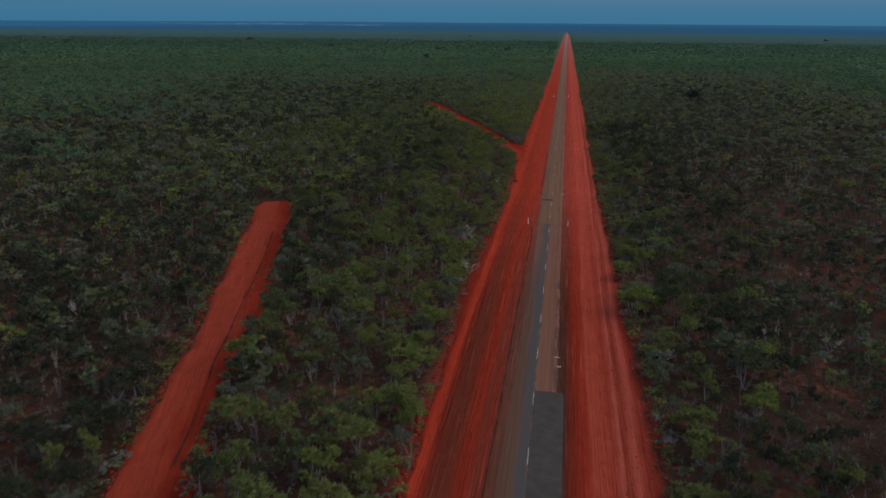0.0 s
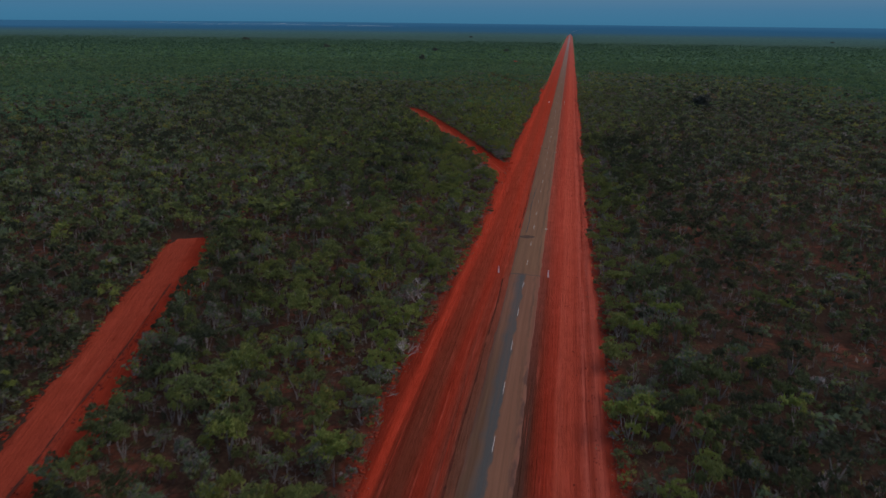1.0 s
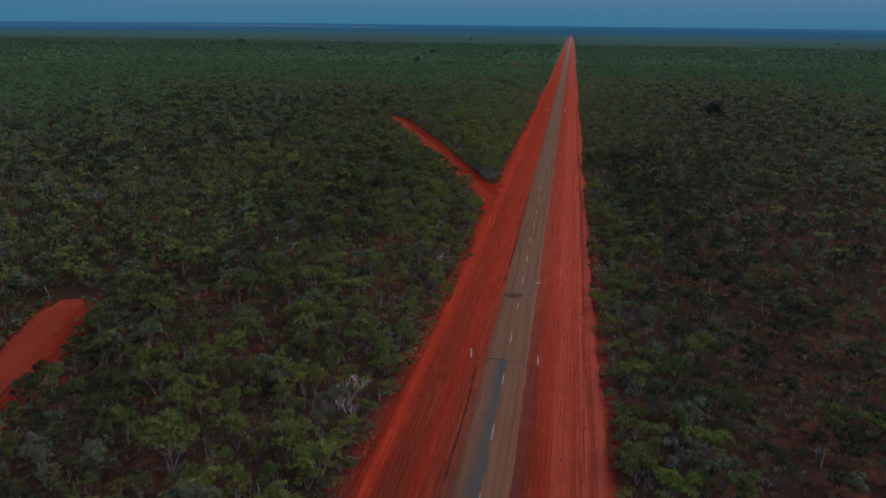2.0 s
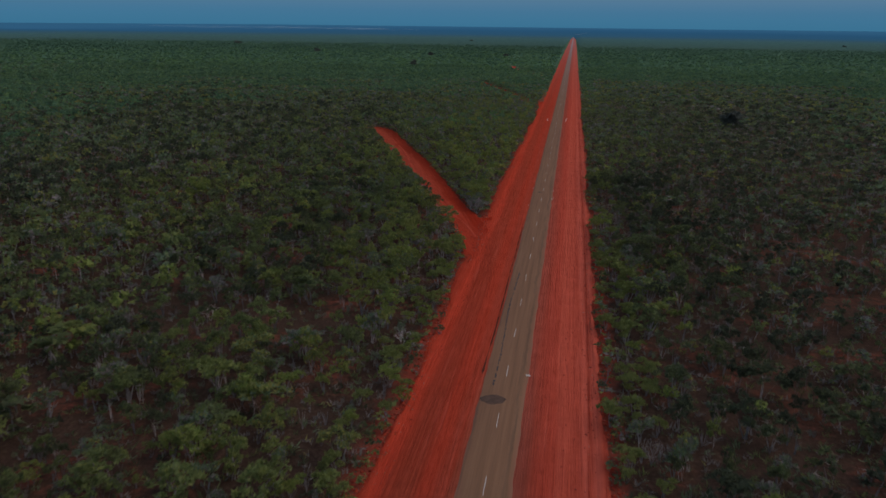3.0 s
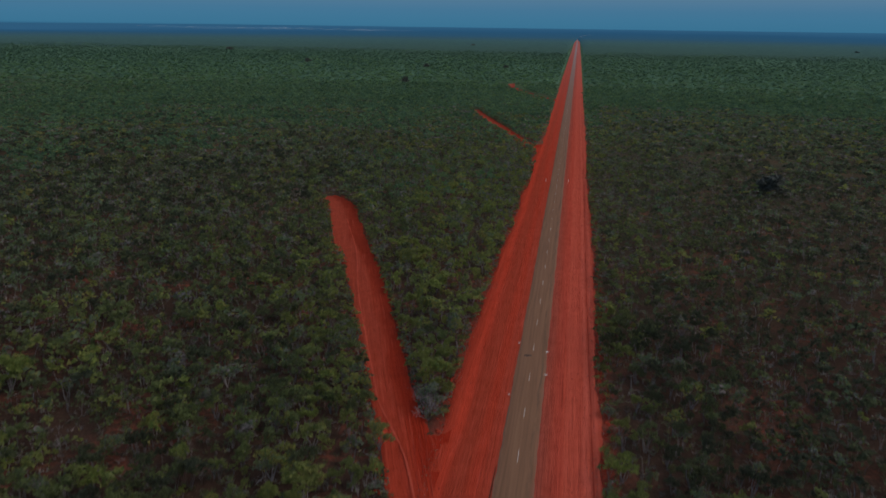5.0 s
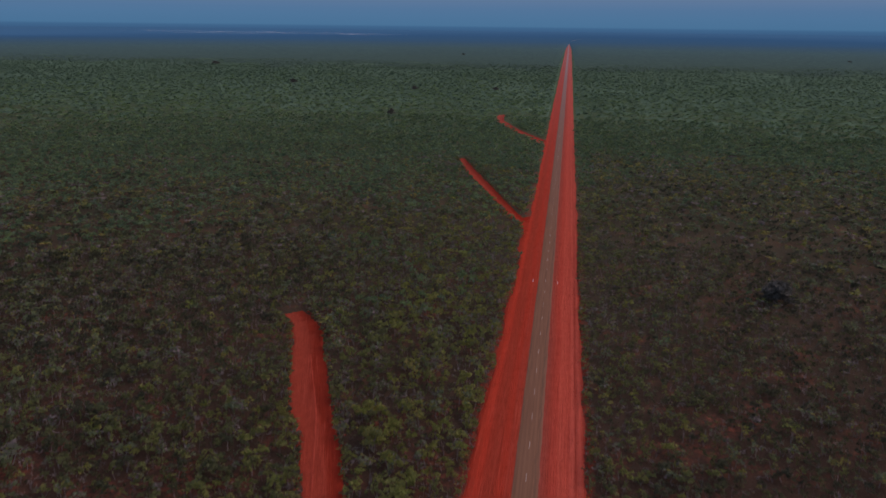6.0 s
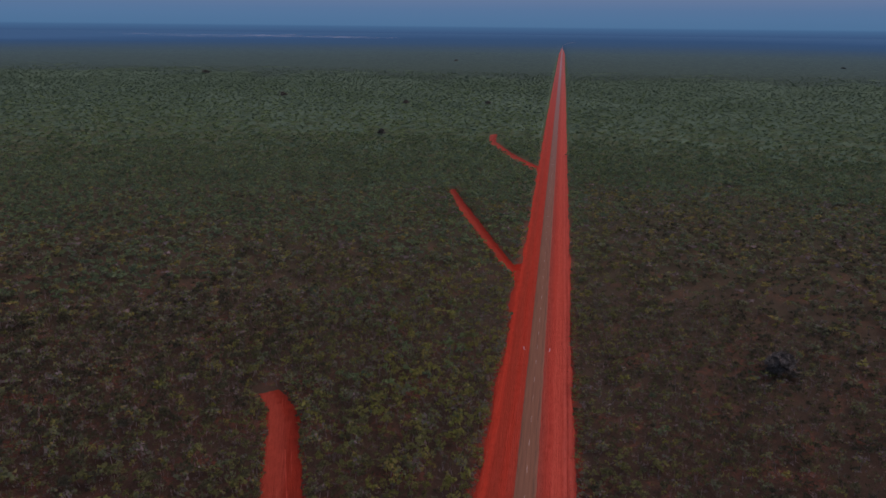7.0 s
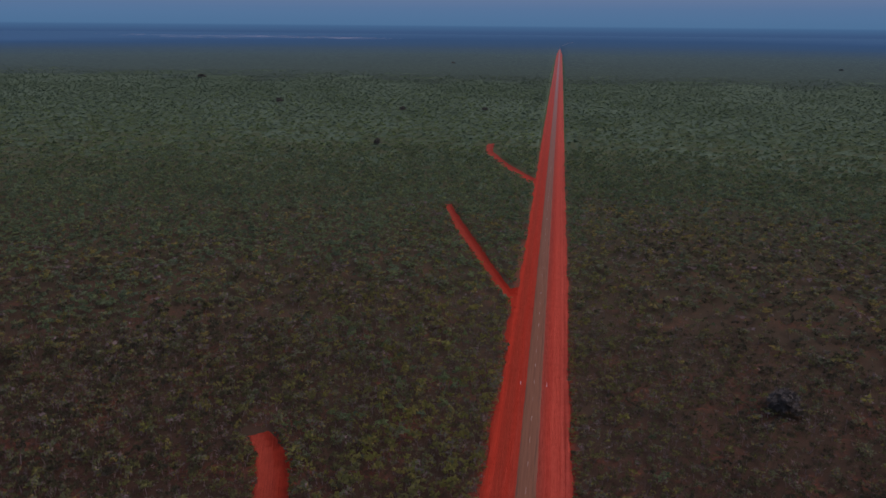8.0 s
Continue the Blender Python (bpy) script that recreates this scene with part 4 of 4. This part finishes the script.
# ---- the far woods: an uneven canopy on both sides up to the horizon ----
def far_woods(name, side, label):
    ys = np.concatenate([np.geomspace(600, 5700, 220)])
    us = np.linspace(0, 1, 130) ** 1.5
    w = ys * (1.1 if side < 0 else 0.85) + 100
    X = side * (12.5 + us[None, :] * w[:, None])
    Yg = np.repeat(ys[:, None], len(us), 1)
    r = np.random.default_rng(90 + (side > 0))
    Z = (0.25 + 1.0 * r.uniform(0, 1, X.shape) ** 1.6 + 0.9 * field2(X, Yg, 91, 60)) * np.clip(Yg / 2600, 0.35, 1)
    Z[0, :] = Z[:, 0] = -0.2
    Z = np.where(inside_drain(X, Yg, 7.0) | (r.uniform(0, 1, X.shape) > (Yg - 560) / 620), -0.4, Z)
    X = X + r.uniform(-1, 1, X.shape) * np.where(us[None, :] > 0.01, 4.0, 0.3)
    if side < 0:
        X, Yg, Z = X[:, ::-1], Yg[:, ::-1], Z[:, ::-1]
    return tagged(new(name, sheet(name, X, Yg, Z, M_CANOPY)), label, "woods", kind="stuff")


far_woods("far_woods", -1, "unbroken dark green scrub canopy to the horizon")
far_woods("far_woods", 1, "unbroken dull green scrub canopy to the horizon")

# ---- low growth, clods and dead wood ----
xt, yt, rt = scatter(1.45, -110, 75, -28, 250, 86, 0.25)
ok = (np.abs(xt) > 11.6) & in_sector(xt, yt) & (far_from_walk(xt, yt) < 105) & ~inside_drain(xt, yt, 0.4)
xt, yt = xt[ok], yt[ok]
xu, yu, ru = scatter(2.1, -300, 180, -28, 480, 88, 0.2)
d_ = far_from_walk(xu, yu)
ok = clear_of_road(xu, yu, np.full(xu.size, 1.5)) & in_sector(xu, yu) & (d_ >= 92) & (d_ < 280)
xu, yu = xu[ok], yu[ok]
tu = np.where(ru.uniform(0, 1, xu.size) > 0.55, ru.uniform(0.92, 0.965, xu.size), ru.uniform(0.0, 0.30, xu.size))
TWIG = [spray(np.array([[0, 0, 0.4]]), np.array([0.42]), 11, 0.42, np.random.default_rng(660 + i), 0.8, 0.95, 0.14) for i in range(8)]
build_stuff("twiggy_growth", TWIG, xu, yu, ru.uniform(1.0, 2.2, xu.size), ru.uniform(0.8, 1.7, xu.size), tu, np.random.default_rng(10), "low grey twiggy growth between the bushes")
TUFT = [spray(np.array([[0, 0, 0.40]]), np.array([0.42]), 12, 0.46, np.random.default_rng(640 + i), 0.9, 0.95, 0.12) for i in range(8)]
tt_ = np.where(rt.uniform(0, 1, xt.size) > 0.42, rt.uniform(0.92, 0.965, xt.size), rt.uniform(0.0, 0.40, xt.size))
build_stuff("low_growth", TUFT, xt, yt, rt.uniform(0.7, 1.6, xt.size), rt.uniform(0.5, 1.3, xt.size), tt_, np.random.default_rng(8), "low dry tufts and twigs between the bushes")


# thin dead shrubs, pale against the leaves
xq, yq, rq = scatter(3.9, -300, 150, -28, 480, 89)
d_ = far_from_walk(xq, yq)
ok = clear_of_road(xq, yq, np.full(xq.size, 1.5)) & in_sector(xq, yq) & (d_ < 300) & (rq.uniform(0, 1, xq.size) < 0.8)
xq, yq = xq[ok], yq[ok]
DEAD = [stems(680 + i, 4, 1.4, 0.017, 2) for i in range(8)]
build_stuff("dead_shrubs", DEAD, xq, yq, rq.uniform(1.2, 2.6, xq.size), rq.uniform(1.6, 3.2, xq.size), xq * 0, np.random.default_rng(12), "thin grey leafless shrubs among the bushes", mat=M_TWIG)


def clod(seed):
    r = np.random.default_rng(seed)
    v = np.array([(1, 0, 0), (0, 1, 0), (-1, 0, 0), (0, -1, 0), (0, 0, 0.8), (0, 0, -0.4)], float) * r.uniform(0.6, 1.2, (6, 1))
    f = np.array([(0, 1, 4), (1, 2, 4), (2, 3, 4), (3, 0, 4), (1, 0, 5), (2, 1, 5), (3, 2, 5), (0, 3, 5)])
    return v, f


CLODS = [clod(650 + i) for i in range(6)]
rk = np.random.default_rng(11)
n_ = 1500
cy_ = rk.uniform(-20, 420, n_)
cx_ = np.where(rk.uniform(0, 1, n_) < 0.72, 10.0 + 0.55 * rk.standard_normal(n_) + 0.3 * np.sin(cy_ / 5), rk.choice([7.6, 8.8, -8.6, -10.2, 6.6], n_) + 0.15 * rk.standard_normal(n_))
ra_ = np.linspace(0, 1, 170)
rux = np.interp(ra_, [0, 0.3, 0.6, 1], [-53.5, -47.3, -43.3, -37.8]) + 0.25 * rk.standard_normal(170)
ruy = np.interp(ra_, [0, 0.3, 0.6, 1], [80, 56, 40, 15]) + 0.3 * rk.standard_normal(170)
cx_, cy_ = np.concatenate([cx_, rux]), np.concatenate([cy_, ruy])
keep = (np.abs(cx_) < 11.2) | (cx_ < -20)
cx_, cy_ = cx_[keep], cy_[keep]
cw = rk.uniform(0.04, 0.13, cx_.size) * np.where(cx_ < -20, 1.5, 1.0)
me_ = build_stuff("dirt_clods", CLODS, cx_, cy_, cw, cw * 1.2, cw * 0, rk, "dark red clods of soil left by the grader", mat=M_CLOD)
me_.location.z = 0.08


# loose red soil spilled outwards along the edges of the clearings
rs = np.random.default_rng(131)
sy_ = rs.uniform(-28, 420, 3600)
so_ = np.abs(rs.standard_normal(3600)) * 0.75 - 0.15
left_s = rs.uniform(0, 1, 3600) < 0.5
sx_ = np.where(left_s, -np.interp(sy_, Y_ROAD, EDGE_L) - so_, np.interp(sy_, Y_ROAD, EDGE_R) + so_)
for left, right in (DRAIN_A, DRAIN_B, DRAIN_C):
    for edge_, sgn in ((left, -1), (right, 1)):
        p_ = np.array(edge_, float)
        p_ = p_[np.argsort(p_[:, 1])]
        yy_ = rs.uniform(max(p_[0, 1], -28), p_[-1, 1], 600)
        sx_ = np.concatenate([sx_, np.interp(yy_, p_[:, 1], p_[:, 0]) + sgn * (np.abs(rs.standard_normal(600)) * 0.7 - 0.2)])
        sy_ = np.concatenate([sy_, yy_])
good = np.abs(sx_) > 9.6
sx_, sy_ = sx_[good], sy_[good]
sw_ = rs.uniform(0.08, 0.42, sx_.size)
M_SPILL = plain("loose red soil", (0.20, 0.028, 0.015), (0.36, 0.048, 0.025), 1.5, 1.0, 0.0)
build_stuff("loose_soil", CLODS, sx_, sy_, sw_, sw_ * 0.35, sw_ * 0, rs, "loose red soil spilled along the edges of the clearings", mat=M_SPILL)


def dead_tree(x, y, height, seed, label, roots=3, mat=None):
    """A leafless bleached tree of forking tapered limbs."""
    r = random.Random(seed)
    bm = bmesh.new()

    def limb(a, way, length, thick, depth):
        b = a + way * length
        rings = []
        for q, t in ((a, thick), (b, thick * 0.6)):
            side = way.orthogonal().normalized()
            up = way.cross(side)
            rings.append([bm.verts.new(q + (side * math.cos(2.094 * i) + up * math.sin(2.094 * i)) * t) for i in range(3)])
        for i in range(3):
            bm.faces.new((rings[0][i], rings[0][(i + 1) % 3], rings[1][(i + 1) % 3], rings[1][i]))
        if depth:
            for _ in range(r.choice((2, 3))):
                w = (way + Vector((r.uniform(-0.8, 0.8), r.uniform(-0.8, 0.8), r.uniform(-0.15, 0.5)))).normalized()
                limb(b, w, length * r.uniform(0.55, 0.85), thick * 0.66, depth - 1)

    root = tagged(new("dead_tree"), label, "dead tree", "bleached dead trees")
    root.location = (x * U, y * U, 0)
    for _ in range(roots):
        limb(Vector((0, 0, -0.05)), Vector((r.uniform(-0.9, 0.9), r.uniform(-0.9, 0.9), 1)).normalized(), height * 0.27, height * 0.0085, 5)
    me = bpy.data.meshes.new("branches")
    bm.to_mesh(me)
    bm.free()
    me.materials.append(mat or M_DEAD)
    part("branches", me, root)


for i, (x, y, h) in enumerate(((-12.4, 52.4, 3.6), (-13.4, 46.2, 2.6), (-14.2, 72.1, 3.4), (-15.4, 76.5, 3.2), (-13.6, 125.0, 2.8), (-40.8, 128.9, 2.4), (15.0, 24.0, 2.6), (27.0, 33.0, 3.0), (36.0, 31.0, 2.8), (-62.0, 26.0, 3.0))):
    dead_tree(x, y, h, 40 + i, "bleached leafless dead tree at the edge of the scrub" if abs(x) < 16 else "grey leafless dead tree among the scrub")

for x, y, h in ((-13.2, 199.5, 3.6), (-13.6, 201.8, 3.8), (-14.4, 204.0, 3.4), (-15.6, 74.2, 2.8), (-16.4, 71.0, 2.6), (14.6, 102.5, 2.6), (17.4, 150.2, 2.8)):
    dead_tree(x, y, h, int(100 + y), "grey-brown leafless twiggy shrub beside the cleared soil", 7, M_TWIG)


# ---- white guide posts in pairs beside the seal ----
def guide_post(x, y):
    root = tagged(new("guide_post"), "slim white roadside guide post with a red reflector", "post", "guide posts beside the road")
    root.location = (x * U, y * U, 0.05)
    bm = bmesh.new()
    bmesh.ops.create_cube(bm, size=1, matrix=Matrix.Translation((0, 0, 0.47)) @ Matrix.Diagonal((0.13, 0.06, 1.05, 1)))
    bmesh.ops.bevel(bm, geom=[ed for ed in bm.edges], offset=0.012, segments=1, affect="EDGES")
    me = bpy.data.meshes.new("post")
    bm.to_mesh(me)
    bm.free()
    me.materials.append(M_POST)
    post = part("post", me, root)
    bm = bmesh.new()
    bmesh.ops.create_cube(bm, size=1, matrix=Matrix.Translation((0, -0.03, 0.78)) @ Matrix.Diagonal((0.08, 0.012, 0.14, 1)))
    me = bpy.data.meshes.new("reflector")
    bm.to_mesh(me)
    bm.free()
    me.materials.append(M_REFLECT)
    part("reflector", me, post)


for x, y in ((-4.3, 89.6), (3.65, 88.9), (-4.1, 381.6), (3.9, 381.3)):
    guide_post(x, y)


# ---- big dark trees that stand above the scrub ----
def dark_tree(x, y, width, height, seed):
    root = tagged(new("dark_tree"), "large dark green tree standing above the scrub", "tree", "dark trees in the scrub")
    root.location = (x * U, y * U, 0)
    sv, sf = stems(seed, 4, 1.0, 0.016, 6)
    part("trunk", mesh_np("trunk", sv * (width, width, height), sf, M_BARK), root)
    cv = np.concatenate([crown(seed + q, 70, 16, 0.085, 1.0 - 0.22 * q, 1.5, 0.40) for q in range(3)]) * (width, width, height)
    part("crown", mesh_np("crown", cv, np.arange(len(cv)).reshape(-1, 3), M_DARK_LEAF), root)


for i, (x, y, w, h) in enumerate(((71.4, 374.5, 10.5, 7.2), (-160, 862, 9, 6), (-195, 1161, 10, 6), (-384, 1225, 11, 7), (-716, 1691, 17, 8), (-300, 2440, 13, 6), (728, 2360, 14, 6), (-90, 1180, 9, 5))):
    dark_tree(x, y, w, h, 800 + i)

# ---- the hazy distance, a plain backdrop that rises slightly to the horizon ----
def far_height(y):
    return np.interp(y, [1550, 3000, 4300, 5540], [0.2, 4.2, 7.0, 50.0])


def backdrop(side):
    ys = np.concatenate([np.linspace(1550, 4100, 60), np.linspace(4140, 4460, 14), np.linspace(4500, 5540, 28)])
    us = np.linspace(0, 1, 60) ** 1.4
    start = np.interp(ys, [3150, 4400], [12.2, 0.0])[:, None]
    X = side * (start + us[None, :] * (ys[:, None] * 0.95 + 300))
    Yg = np.repeat(ys[:, None], len(us), 1)
    Z = far_height(Yg) + 0.5 * (field2(X, Yg, 93, 110) - 0.5)
    Z[:, 0] = np.where(ys < 4360, 0.12, Z[:, 0])
    if side < 0:
        X, Yg, Z = X[:, ::-1], Yg[:, ::-1], Z[:, ::-1]
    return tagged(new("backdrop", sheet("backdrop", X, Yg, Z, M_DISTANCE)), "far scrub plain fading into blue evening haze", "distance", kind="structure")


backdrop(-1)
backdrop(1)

# the road's pale bend far off
bt = np.linspace(0, 1, 30)
bx, by = 12 + 62 * bt ** 1.3, 4390 + 340 * bt
bw = 2.6 - 1.4 * bt
part("road_bend", sheet("road_bend", np.stack([bx - bw, bx + bw], -1), np.stack([by, by], -1), far_height(np.stack([by, by], -1)) + 0.8, M_FAR_ROAD), road, "pale far bend of the road")

# ---- pale lakes far off ----
for i, (x, y, lx, ly) in enumerate(((-1900, 4990, 760, 11), (-1500, 4880, 430, 9), (-2650, 5060, 420, 9), (-2250, 4850, 520, 8), (-1180, 4940, 260, 9), (-1750, 5090, 380, 7))):
    n = 40
    t = np.linspace(-1, 1, n)
    wv = ly * np.sqrt(np.clip(1 - t * t, 0, 1)) * (0.7 + 0.6 * wave(t, 950 + i, 0.2))
    cx2, cy2 = x + t * lx, y - 60 * t + 14 * wave(t, 960 + i, 0.3)
    ye_ = np.stack([cy2 - wv, cy2 + wv])
    me = sheet("lake", np.stack([cx2, cx2]), ye_, far_height(ye_) + 0.6, M_LAKE)
    tagged(new("lake", me), "pale shallow lake on the far plain", "lake", kind="structure")
